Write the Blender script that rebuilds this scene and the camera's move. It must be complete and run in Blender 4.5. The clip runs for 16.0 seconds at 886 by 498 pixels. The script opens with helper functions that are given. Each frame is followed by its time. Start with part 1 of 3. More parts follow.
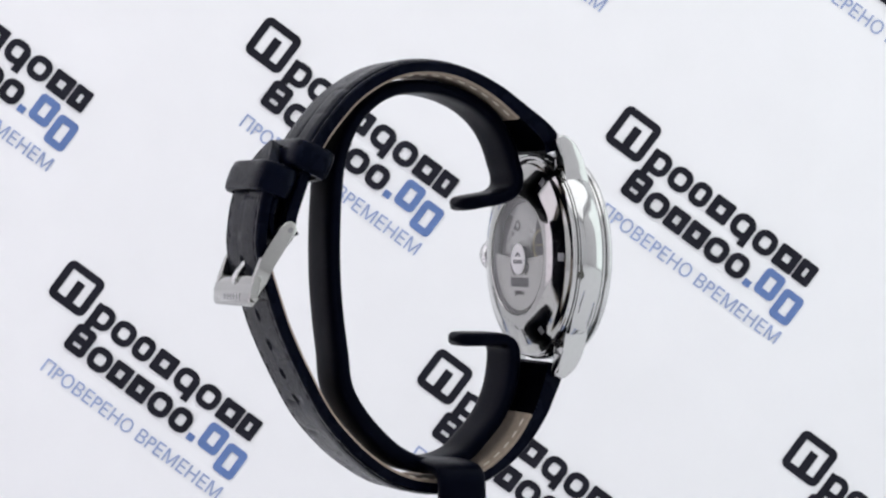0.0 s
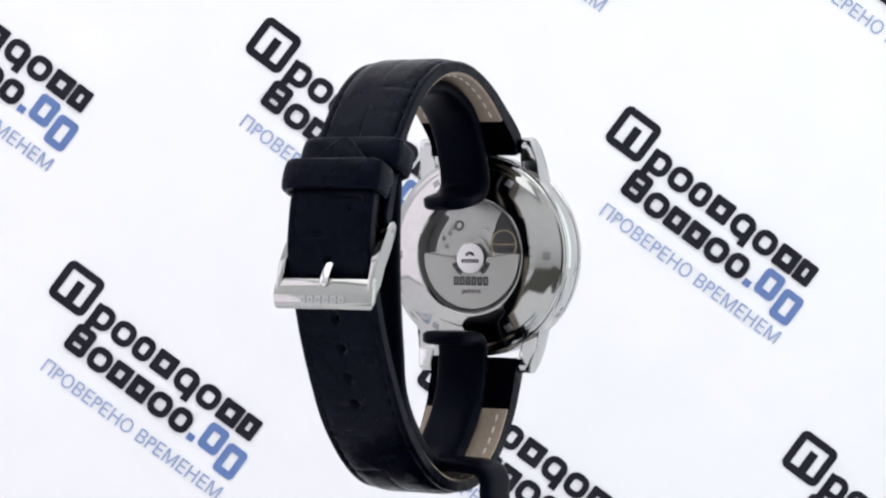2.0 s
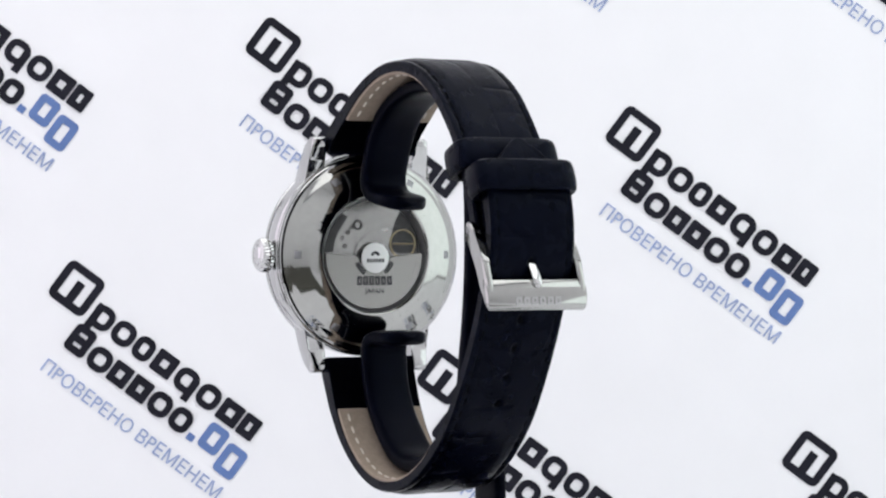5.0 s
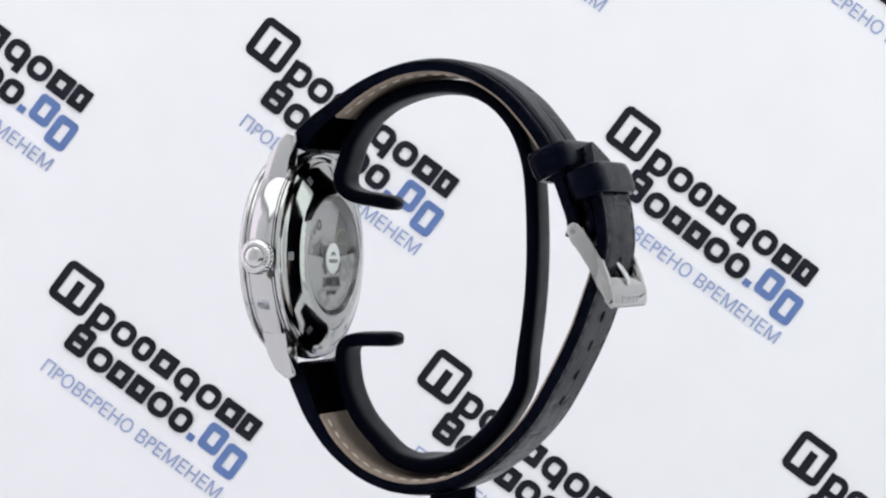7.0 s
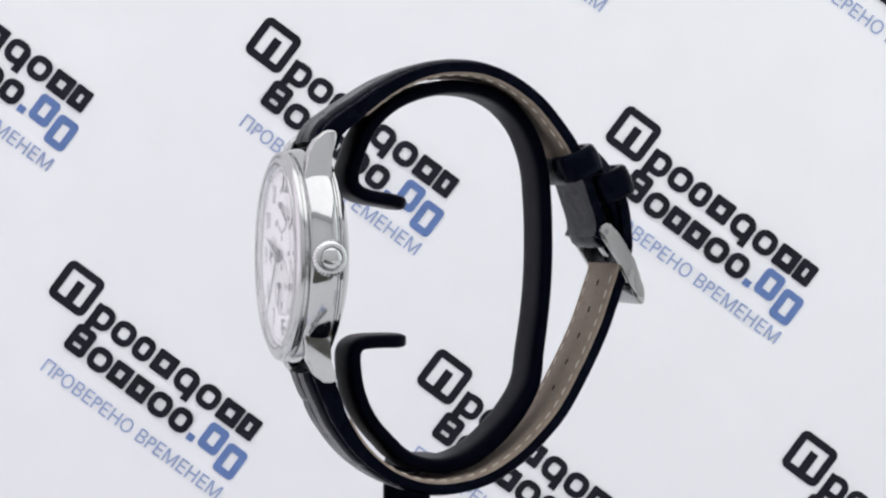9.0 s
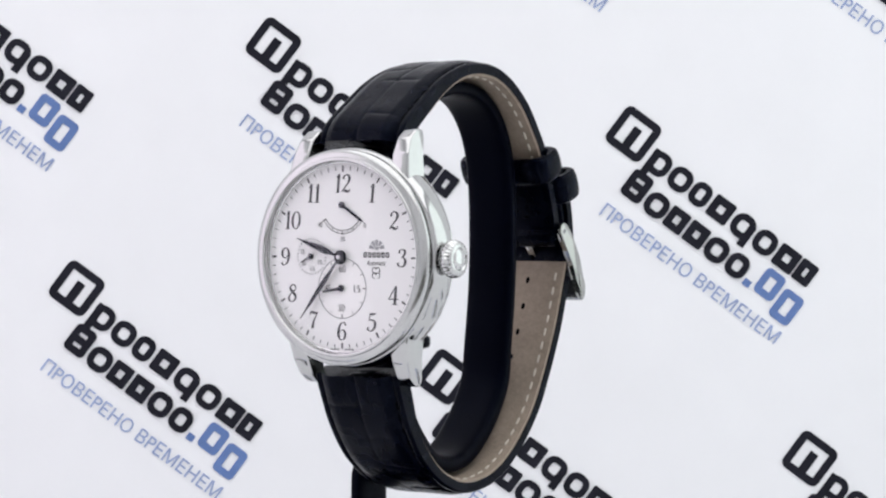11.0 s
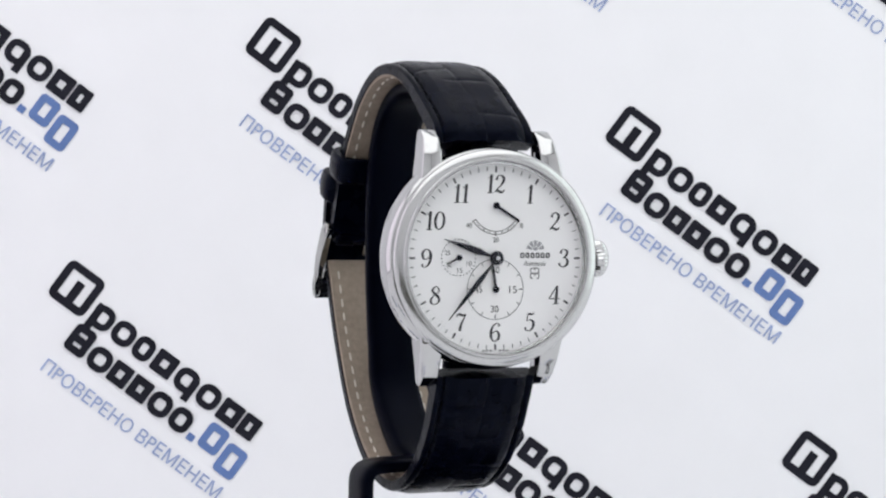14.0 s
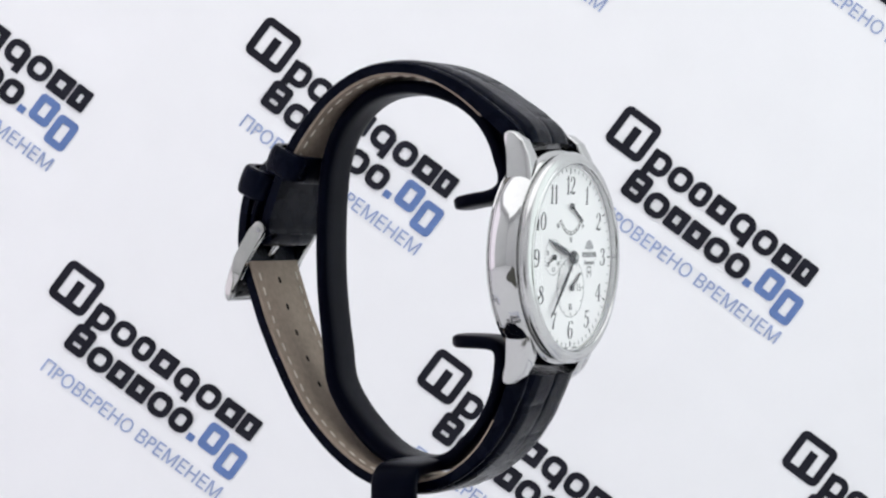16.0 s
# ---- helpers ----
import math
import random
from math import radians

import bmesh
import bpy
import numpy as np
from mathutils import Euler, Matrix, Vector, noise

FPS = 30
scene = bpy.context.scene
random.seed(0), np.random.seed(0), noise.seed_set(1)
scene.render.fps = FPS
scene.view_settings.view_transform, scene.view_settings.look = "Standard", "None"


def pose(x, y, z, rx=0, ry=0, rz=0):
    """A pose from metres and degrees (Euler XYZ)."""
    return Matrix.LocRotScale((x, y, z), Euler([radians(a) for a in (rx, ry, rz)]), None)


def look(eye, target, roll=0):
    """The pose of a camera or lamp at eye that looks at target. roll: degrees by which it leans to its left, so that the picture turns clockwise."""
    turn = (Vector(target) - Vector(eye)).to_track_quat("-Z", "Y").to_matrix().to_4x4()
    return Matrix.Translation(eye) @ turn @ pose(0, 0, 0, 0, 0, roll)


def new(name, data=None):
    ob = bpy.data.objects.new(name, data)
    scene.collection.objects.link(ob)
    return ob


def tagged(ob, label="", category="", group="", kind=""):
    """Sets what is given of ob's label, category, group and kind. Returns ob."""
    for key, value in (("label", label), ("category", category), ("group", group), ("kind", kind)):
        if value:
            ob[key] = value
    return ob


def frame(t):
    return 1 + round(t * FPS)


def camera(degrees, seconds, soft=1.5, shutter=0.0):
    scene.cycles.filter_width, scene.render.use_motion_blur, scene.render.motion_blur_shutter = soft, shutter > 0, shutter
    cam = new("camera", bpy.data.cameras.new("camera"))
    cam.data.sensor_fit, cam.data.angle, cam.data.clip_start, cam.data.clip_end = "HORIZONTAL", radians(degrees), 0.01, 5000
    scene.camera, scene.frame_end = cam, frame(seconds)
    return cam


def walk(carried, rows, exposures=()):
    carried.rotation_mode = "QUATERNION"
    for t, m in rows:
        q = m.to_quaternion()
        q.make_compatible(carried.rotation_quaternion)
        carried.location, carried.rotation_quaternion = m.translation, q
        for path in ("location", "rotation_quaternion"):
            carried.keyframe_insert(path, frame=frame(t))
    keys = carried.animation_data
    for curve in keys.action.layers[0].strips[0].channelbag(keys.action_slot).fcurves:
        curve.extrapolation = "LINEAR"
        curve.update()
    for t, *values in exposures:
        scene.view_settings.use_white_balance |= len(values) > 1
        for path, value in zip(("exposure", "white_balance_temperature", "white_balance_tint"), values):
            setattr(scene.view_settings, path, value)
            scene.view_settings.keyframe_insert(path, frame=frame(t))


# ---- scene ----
H = 0.095          # height of the lens above the table
SPIN = [(0.0, -246.1), (0.5, -236.68), (1.0, -227.53), (1.5, -218.52), (2.0, -208.88), (2.5, -198.57), (3.0, -188.69),
        (3.5, -179.5), (4.0, -170.76), (4.7, -157.51), (5.2, -148.05), (5.7, -138.24), (6.3, -126.47), (7.0, -112.76),
        (7.5, -103.03), (8.0, -93.47), (8.5, -83.98), (9.0, -74.47), (9.6, -62.92), (10.2, -51.38), (10.7, -41.84),
        (11.3, -30.39), (12.0, -17.4), (12.5, -7.24), (13.0, 2.77), (13.5, 12.03), (14.0, 20.7), (14.5, 30.07),
        (15.0, 40.17), (15.5, 50.29), (16.0, 60.13)]

cam = camera(20.53, 16.0, soft=2.2)
EYE = (0.0, -0.467, H)
AIM = (0.00253, 0.0, H - 0.00418)
walk(cam, [(0.0, look(EYE, AIM, 0.28)), (16.0, look(EYE, AIM, 0.28))],
     exposures=[(0.0, 0.02), (0.5, 0.17), (1.0, 0.16), (1.5, 0.22), (2.0, 0.22), (3.5, 0.04), (4.0, 0.1), (6.5, 0.11), (7.0, 0.04), (8.0, -0.07),
                (8.5, -0.09), (9.0, -0.06), (11.5, 0.03), (12.5, -0.1), (13.0, -0.1), (14.0, 0.0), (15.5, 0.04), (16.0, 0.03)])

# ---- light: a white photo tent with softboxes above and at both sides ----
world = bpy.data.worlds.new("studio")
scene.world = world
world.use_nodes = True
world.node_tree.nodes["Background"].inputs[0].default_value = (0.9, 0.93, 1.0, 1)
world.node_tree.nodes["Background"].inputs[1].default_value = 0.08


def softbox(name, eye, target, w, h, watts, colour):
    data = bpy.data.lights.new(name, "AREA")
    data.shape, data.size, data.size_y, data.energy, data.color = "RECTANGLE", w, h, watts, colour
    ob = new(name, data)
    ob.matrix_world = look(eye, target)
    return ob


softbox("softbox_top", (0, -0.17, 0.585), (0, -0.17, 0), 0.85, 0.62, 2.28, (0.98, 0.99, 0.99))
softbox("softbox_side", (-0.485, -0.02, 0.26), (0.0, -0.02, 0.26), 0.36, 0.5, 0.40, (1.08, 0.91, 1.10))
softbox("softbox_side", (0.485, -0.02, 0.26), (0.0, -0.02, 0.26), 0.36, 0.5, 0.52, (0.85, 1.0, 0.95))


# ---- materials ----
def material(name, colour, rough=0.5, metal=0.0, grain=0.0, scale=400.0, bump=0.0, bump_scale=900.0, vary_rough=0.0, **extra):
    m = bpy.data.materials.new(name)
    m.use_nodes = True
    nt = m.node_tree
    b = nt.nodes["Principled BSDF"]
    b.inputs["Base Color"].default_value = (*colour, 1)
    b.inputs["Roughness"].default_value = rough
    b.inputs["Metallic"].default_value = metal
    for key, value in extra.items():
        b.inputs[key.replace("_", " ")].default_value = value
    co = nt.nodes.new("ShaderNodeTexCoord")

    def noise_of(s, detail=4.0):
        n = nt.nodes.new("ShaderNodeTexNoise")
        n.inputs["Scale"].default_value, n.inputs["Detail"].default_value = s, detail
        nt.links.new(co.outputs["Object"], n.inputs["Vector"])
        return n

    if grain:
        n1, n2 = noise_of(scale), noise_of(scale / 9)
        add = nt.nodes.new("ShaderNodeMath")
        nt.links.new(n1.outputs["Fac"], add.inputs[0])
        nt.links.new(n2.outputs["Fac"], add.inputs[1])
        ramp = nt.nodes.new("ShaderNodeMapRange")
        ramp.inputs[1].default_value, ramp.inputs[2].default_value = 0.6, 1.4
        ramp.inputs[3].default_value, ramp.inputs[4].default_value = 1 - grain, 1 + grain
        nt.links.new(add.outputs[0], ramp.inputs[0])
        mul = nt.nodes.new("ShaderNodeVectorMath")
        mul.operation = "SCALE"
        mul.inputs[0].default_value = colour
        nt.links.new(ramp.outputs[0], mul.inputs["Scale"])
        nt.links.new(mul.outputs[0], b.inputs["Base Color"])
    if vary_rough:
        n3 = noise_of(scale / 3)
        mr = nt.nodes.new("ShaderNodeMapRange")
        mr.inputs[1].default_value, mr.inputs[2].default_value = 0.3, 0.7
        mr.inputs[3].default_value, mr.inputs[4].default_value = max(0.02, rough - vary_rough), rough + vary_rough
        nt.links.new(n3.outputs["Fac"], mr.inputs[0])
        nt.links.new(mr.outputs[0], b.inputs["Roughness"])
    if bump:
        n4 = noise_of(bump_scale, 5.0)
        bp = nt.nodes.new("ShaderNodeBump")
        bp.inputs["Strength"].default_value = bump
        bp.inputs["Distance"].default_value = 0.0003
        nt.links.new(n4.outputs["Fac"], bp.inputs["Height"])
        nt.links.new(bp.outputs[0], b.inputs["Normal"])
    return m


M_PAPER = material("backdrop_paper", (0.86, 0.86, 0.88), 0.8, grain=0.02, scale=60, bump=0.05, bump_scale=500)
M_INK = material("dark_print", (0.014, 0.014, 0.021), 0.85, grain=0.25, scale=300, Specular_IOR_Level=0.15)
M_BLUE = material("blue_print", (0.13, 0.205, 0.43), 0.85, grain=0.12, scale=300, Specular_IOR_Level=0.15)
M_PALE = material("pale_blue_print", (0.33, 0.40, 0.61), 0.85, grain=0.12, scale=300, Specular_IOR_Level=0.15)
M_CLOTH = material("tent_cloth", (0.85, 0.85, 0.86), 0.9, grain=0.04, scale=40, bump=0.1)
M_TABLE = material("olive_grey_table", (0.05, 0.049, 0.036), 0.6, grain=0.08, scale=30)
M_STEEL = material("polished_steel", (0.55, 0.55, 0.545), 0.05, 1.0, vary_rough=0.03, scale=500)
M_BRUSH = material("case_steel", (0.47, 0.47, 0.467), 0.075, 1.0, grain=0.04, vary_rough=0.03, scale=900)
M_BEZEL = material("satin_bezel_steel", (0.50, 0.50, 0.497), 0.2, 1.0, grain=0.04, vary_rough=0.05, scale=900)
# base grey set darker than the polished, case and bezel steels
M_BACK = material("darker_case_back_steel", (0.38, 0.38, 0.365), 0.07, 1.0, grain=0.06, vary_rough=0.03, scale=700)
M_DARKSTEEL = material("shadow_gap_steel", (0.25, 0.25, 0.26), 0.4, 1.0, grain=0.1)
M_LEATHER = material("black_calf_leather", (0.0006, 0.0010, 0.0042), 0.27, grain=0.3, scale=700, bump=0.10, bump_scale=2200, vary_rough=0.05, Specular_IOR_Level=0.062, Specular_Tint=(0.62, 0.72, 1.0, 1))
M_LINING = material("beige_suede_lining", (0.30, 0.24, 0.19), 0.85, grain=0.22, scale=900, bump=0.4, bump_scale=1800)
M_THREAD = material("black_thread", (0.0004, 0.0006, 0.0014), 0.6, grain=0.2, Specular_IOR_Level=0.02)
M_MATT = material("matt_black_leather", (0.0012, 0.0013, 0.0024), 0.95, grain=0.3, scale=700, bump=0.3, bump_scale=1500, Specular_IOR_Level=0.0)
M_PALETHREAD = material("cream_thread", (0.62, 0.56, 0.48), 0.8, grain=0.1)
M_RUBBER = material("matt_black_plastic", (0.0008, 0.0011, 0.0038), 0.34, grain=0.2, scale=600, bump=0.12, bump_scale=2500, vary_rough=0.06, Specular_IOR_Level=0.034, Specular_Tint=(0.62, 0.72, 1.0, 1))
M_DIAL = material("white_enamel_dial", (0.88, 0.868, 0.878), 0.45, grain=0.012, scale=500, Specular_IOR_Level=0.2)
M_DIALINK = material("black_dial_print", (0.012, 0.012, 0.018), 0.4, grain=0.1)
M_GREYINK = material("grey_dial_print", (0.10, 0.10, 0.11), 0.4, grain=0.1)
M_HAND = material("blued_black_hand", (0.012, 0.013, 0.022), 0.2, 0.5, grain=0.1)
M_PLATE = material("nickel_movement_plate", (0.33, 0.327, 0.317), 0.26, 0.92, grain=0.08, scale=900, vary_rough=0.02)
M_ROTOR = material("pale_nickel_weight", (0.33, 0.326, 0.31), 0.3, 0.85, grain=0.06, scale=900, vary_rough=0.02)
M_BRASS = material("brass_wheel", (0.30, 0.25, 0.15), 0.4, 1.0, grain=0.08)
# for the jewels, and for shade painted into gaps, cut-outs and hub
M_DARK = material("dark_movement_gap", (0.015, 0.015, 0.018), 0.6, 0.0, grain=0.3)
M_JEWEL = material("white_label", (0.88, 0.88, 0.88), 0.35, grain=0.02)


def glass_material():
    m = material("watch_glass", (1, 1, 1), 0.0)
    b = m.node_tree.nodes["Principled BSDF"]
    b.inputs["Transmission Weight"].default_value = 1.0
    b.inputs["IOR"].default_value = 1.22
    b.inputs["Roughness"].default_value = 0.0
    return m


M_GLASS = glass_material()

# ---- mesh helpers: all shapes in millimetres, y is the watch's depth, the dial faces -y ----
MM = 0.001


def part(name, bm, mat, parent=None, label="", kind="", smooth=True):
    me = bpy.data.meshes.new(name)
    bmesh.ops.scale(bm, vec=(MM, MM, MM), verts=bm.verts)
    bmesh.ops.recalc_face_normals(bm, faces=bm.faces)
    if smooth:
        for f in bm.faces:
            f.smooth = True
        for e in bm.edges:
            if len(e.link_faces) == 2 and e.calc_face_angle(0) > 0.6:
                e.smooth = False
    bm.to_mesh(me)
    bm.free()
    me.materials.append(mat)
    ob = new(name, me)
    ob.parent = parent
    return tagged(ob, label=label, kind=kind)


def empty(name, label, category):
    ob = new(name)
    return tagged(ob, label, category)


def spline(pts, step):
    """Catmull-Rom through the points, at even steps."""
    p = [Vector(q) for q in pts]
    p = [p[0] * 2 - p[1]] + p + [p[-1] * 2 - p[-2]]
    fine = []
    for i in range(1, len(p) - 2):
        for k in range(24):
            t = k / 24
            a, b, c, d = p[i - 1:i + 3]
            fine.append(0.5 * (2 * b + (c - a) * t + (2 * a - 5 * b + 4 * c - d) * t * t + (3 * b - a - 3 * c + d) * t ** 3))
    fine.append(p[-2])
    out, left = [fine[0]], step
    for a, b in zip(fine, fine[1:]):
        d = (b - a).length
        while d >= left:
            a = a + (b - a) * (left / d)
            d -= left
            out.append(a.copy())
            left = step
        left -= d
    if (out[-1] - fine[-1]).length > step * 0.3:
        out.append(fine[-1])
    return out


def normals(path, centre):
    """Unit normals in the plane that point away from the centre (y, z)."""
    out = []
    for i, q in enumerate(path):
        t = path[min(i + 1, len(path) - 1)] - path[max(i - 1, 0)]
        out.append(Vector((t[1], -t[0])).normalized())
    mid = len(path) // 2
    if out[mid].dot(path[mid] - Vector(centre)) < 0:
        out = [-n for n in out]
    return out


def skin(rings, closed_ends=True):
    """A tube through rings of equal length."""
    bm = bmesh.new()
    rows = [[bm.verts.new(v) for v in ring] for ring in rings]
    n = len(rows[0])
    for a, b in zip(rows, rows[1:]):
        for i in range(n):
            bm.faces.new((a[i], a[(i + 1) % n], b[(i + 1) % n], b[i]))
    if closed_ends:
        bm.faces.new(rows[0])
        bm.faces.new(rows[-1][::-1])
    return bm


def band(pts, half, thick, x0=lambda s: 0.0, centre=(3, -9), step=0.8, ends=(0.0, 0.0), power=5, count=28):
    """A flat strip with rounded edges along a path in the y-z plane. half and thick: half width and thickness along it (0 to 1)."""
    path = spline(pts, step)
    nrm = normals(path, centre)
    length = (len(path) - 1) * step
    rings = []
    for i, (q, n) in enumerate(zip(path, nrm)):
        s = i / (len(path) - 1)
        w, t = half(s), thick(s) / 2
        for e, d in ((ends[0], s * length), (ends[1], (1 - s) * length)):
            if e and d < e:
                k = math.sqrt(max(0.02, 1 - (1 - d / e) ** 2))
                w *= k
                if d < t * 1.5:
                    t *= math.sqrt(max(0.03, 1 - (1 - d / (t * 1.5)) ** 2))
        ring = []
        for j in range(count):
            a = 2 * math.pi * (j + 0.5) / count
            ca, sa = math.cos(a), math.sin(a)
            u = math.copysign(abs(ca) ** (2 / power), ca) * w
            v = math.copysign(abs(sa) ** (2 / power), sa) * t
            ring.append((x0(s) + u, q[0] + n[0] * v, q[1] + n[1] * v))
        rings.append(ring)
    return skin(rings)


def lathe(profile, centre, axis="y", count=96, closed=False):
    """A solid of revolution round y (or x) through the centre; profile of (radius, place along the axis)."""
    bm = bmesh.new()
    rows = []
    for r, y in profile:
        if r < 1e-6:
            p = (centre[0], y, centre[1]) if axis == "y" else (y, centre[0], centre[1])
            rows.append([bm.verts.new(p)])
            continue
        row = []
        for i in range(count):
            a = 2 * math.pi * i / count
            if axis == "y":
                row.append(bm.verts.new((centre[0] + r * math.sin(a), y, centre[1] + r * math.cos(a))))
            else:
                row.append(bm.verts.new((y, centre[0] + r * math.sin(a), centre[1] + r * math.cos(a))))
        rows.append(row)
    pairs = list(zip(rows, rows[1:]))
    if closed:
        pairs.append((rows[-1], rows[0]))
    for a, b in pairs:
        for i in range(count):
            j = (i + 1) % count
            if len(a) == 1 and len(b) == 1:
                break
            if len(a) == 1:
                bm.faces.new((a[0], b[i], b[j]))
            elif len(b) == 1:
                bm.faces.new((a[i], a[j], b[0]))
            else:
                bm.faces.new((a[i], a[j], b[j], b[i]))
    return bm


def plate(outline, y0, y1, bevel=0.0, segments=2):
    """A plate in the x-z plane from y0 to y1."""
    bm = bmesh.new()
    lo = [bm.verts.new((x, y0, z)) for x, z in outline]
    hi = [bm.verts.new((x, y1, z)) for x, z in outline]
    n = len(lo)
    bm.faces.new(lo)
    bm.faces.new(hi[::-1])
    for i in range(n):
        bm.faces.new((lo[i], hi[i], hi[(i + 1) % n], lo[(i + 1) % n]))
    if bevel:
        bmesh.ops.bevel(bm, geom=list(bm.edges), offset=bevel, segments=segments, affect="EDGES", profile=0.5)
    return bm


def extrude_side(outline, x0, x1, bevel=0.0, segments=2):
    """A plate in the y-z plane from x0 to x1."""
    bm = bmesh.new()
    lo = [bm.verts.new((x0, y, z)) for y, z in outline]
    hi = [bm.verts.new((x1, y, z)) for y, z in outline]
    n = len(lo)
    bm.faces.new(lo)
    bm.faces.new(hi[::-1])
    for i in range(n):
        bm.faces.new((lo[i], hi[i], hi[(i + 1) % n], lo[(i + 1) % n]))
    if bevel:
        bmesh.ops.bevel(bm, geom=list(bm.edges), offset=bevel, segments=segments, affect="EDGES", profile=0.5)
    return bm


def box(x0, x1, y0, y1, z0, z1, bevel=0.0):
    return plate([(x0, z0), (x1, z0), (x1, z1), (x0, z1)], y0, y1, bevel)


def merge(*parts_):
    """Joins bmeshes into one."""
    out = parts_[0]
    for other in parts_[1:]:
        me = bpy.data.meshes.new("tmp")
        other.to_mesh(me)
        other.free()
        out.from_mesh(me)
        bpy.data.meshes.remove(me)
    return out


def ring_sector(cx, cz, r0, r1, a0, a1, y0, y1, n=24):
    """A bent bar in the dial plane, angles clockwise from twelve."""
    pts = []
    for k in range(n + 1):
        a = radians(a0 + (a1 - a0) * k / n)
        pts.append((cx + r1 * math.sin(a), cz + r1 * math.cos(a)))
    for k in range(n, -1, -1):
        a = radians(a0 + (a1 - a0) * k / n)
        pts.append((cx + r0 * math.sin(a), cz + r0 * math.cos(a)))
    return plate(pts, y0, y1)


def rounded(u0, u1, v0, v1, r, y0, y1, hole=None, n=5):
    """A rounded block, or a frame where hole gives its border."""
    def loop(a0, a1, b0, b1, q):
        pts = []
        for cx, cz, s in ((a1 - q, b1 - q, 0), (a1 - q, b0 + q, 90), (a0 + q, b0 + q, 180), (a0 + q, b1 - q, 270)):
            for k in range(n + 1):
                a = radians(s + 90 * k / n)
                pts.append((cx + q * math.sin(a), cz + q * math.cos(a)))
        return pts
    outer = loop(u0, u1, v0, v1, r)
    if hole is None:
        return plate(outer, y0, y1)
    inner = loop(u0 + hole, u1 - hole, v0 + hole, v1 - hole, max(r - hole, 0.2))
    rings = [[(x, y, z) for x, z in pts] for pts, y in ((outer, y1), (outer, y0), (inner, y0), (inner, y1))]
    bm = skin(rings + [rings[0]], closed_ends=False)
    bmesh.ops.remove_doubles(bm, verts=bm.verts, dist=1e-5)
    return bm


def lettering(text, height, cx, cz, y0, y1, width=None, bold=0.0, turn=0.0, flip=False, shear=0.0):
    """Raised letters in the x-z plane, centred; they face -y (or +y when flipped)."""
    cu = bpy.data.curves.new("letters", "FONT")
    cu.body, cu.offset, cu.resolution_u, cu.shear = text, bold, 6, shear
    cu.fill_mode = "FRONT"
    ob = bpy.data.objects.new("letters", cu)
    me = bpy.data.meshes.new_from_object(ob)
    bpy.data.objects.remove(ob)
    bm = bmesh.new()
    bm.from_mesh(me)
    bpy.data.meshes.remove(me)
    xs, zs = [v.co.x for v in bm.verts], [v.co.y for v in bm.verts]
    mx, mz, k = (min(xs) + max(xs)) / 2, (min(zs) + max(zs)) / 2, height / (max(zs) - min(zs))
    kx = k if width is None else width / (max(xs) - min(xs))
    c, s = math.cos(radians(turn)), math.sin(radians(turn))
    for v in bm.verts:
        x, z = (v.co.x - mx) * kx * (-1 if flip else 1), (v.co.y - mz) * k
        v.co = (cx + c * x + s * z, y0, cz - s * x + c * z)
    top = bmesh.ops.extrude_face_region(bm, geom=list(bm.faces))
    for g in top["geom"]:
        if isinstance(g, bmesh.types.BMVert):
            g.co.y = y1
    return bm


# ---- the place: backdrop, table, tent and dim room ----
def wall(name, x0, x1, y0, y1, z0, z1, mat, label):
    ob = part(name, box(x0, x1, y0, y1, z0, z1), mat, smooth=False)
    return tagged(ob, label, "wall", kind="structure")


BACK = 180.0
HM = H * 1000
backdrop = wall("backdrop", -490, 490, BACK, BACK + 6, 0, 560, M_PAPER, "white printed backdrop wall behind the watch")
tagged(backdrop, category="backdrop")
table = part("floor", box(-490, 490, -600, BACK, -12, 0), M_TABLE, smooth=False)
tagged(table, "plain olive grey table surface under the stand", "table", kind="structure")
sheet = part("paper_sheet", box(-480, 480, -590, BACK - 0.5, 0.4, 1.2), M_PAPER, smooth=False)
tagged(sheet, "white printed paper sheet laid over the table", "paper", kind="structure")
# unseen dark slab, added only so that the steel mirrors something dark in front
mat = part("reflection_slab", rounded(-150, 150, -585, -190, 12, 1.6, 6.0), M_TABLE, smooth=False)
mat.data.transform(Matrix(((1, 0, 0, 0), (0, 0, 1, 0), (0, 1, 0, 0), (0, 0, 0, 1))))
tagged(mat, "unseen dark olive grey slab, added for dark reflections in the steel", "mat", kind="structure")
wall("wall_west", -500, -490, -600, BACK, -12, 600, M_CLOTH, "white cloth side of the photo tent")
wall("wall_east", 490, 500, -600, BACK, -12, 600, M_CLOTH, "white cloth side of the photo tent")
roof = part("ceiling", box(-500, 500, -600, BACK + 6, 590, 600), M_CLOTH, smooth=False)
tagged(roof, "white cloth top of the photo tent", "ceiling", kind="structure")
wall("wall_south", -500, 500, -612, -600, -12, 600, M_CLOTH, "white cloth front of the photo tent")
ROLL = math.radians(0.28)


def print_frame(u, v, origin):
    """A place on the backdrop from the slanted print's own axes."""
    du, dv = u * 0.8049 + v * 0.5934, -u * 0.5934 + v * 0.8049
    return origin[0] + du, origin[1] + dv


def slanted(bm, origin):
    for w in bm.verts:
        x, z = print_frame(w.co.x, w.co.z, origin)
        w.co.x, w.co.z = x, z
    return bm


INK0, INK1 = BACK - 0.25, BACK + 0.05


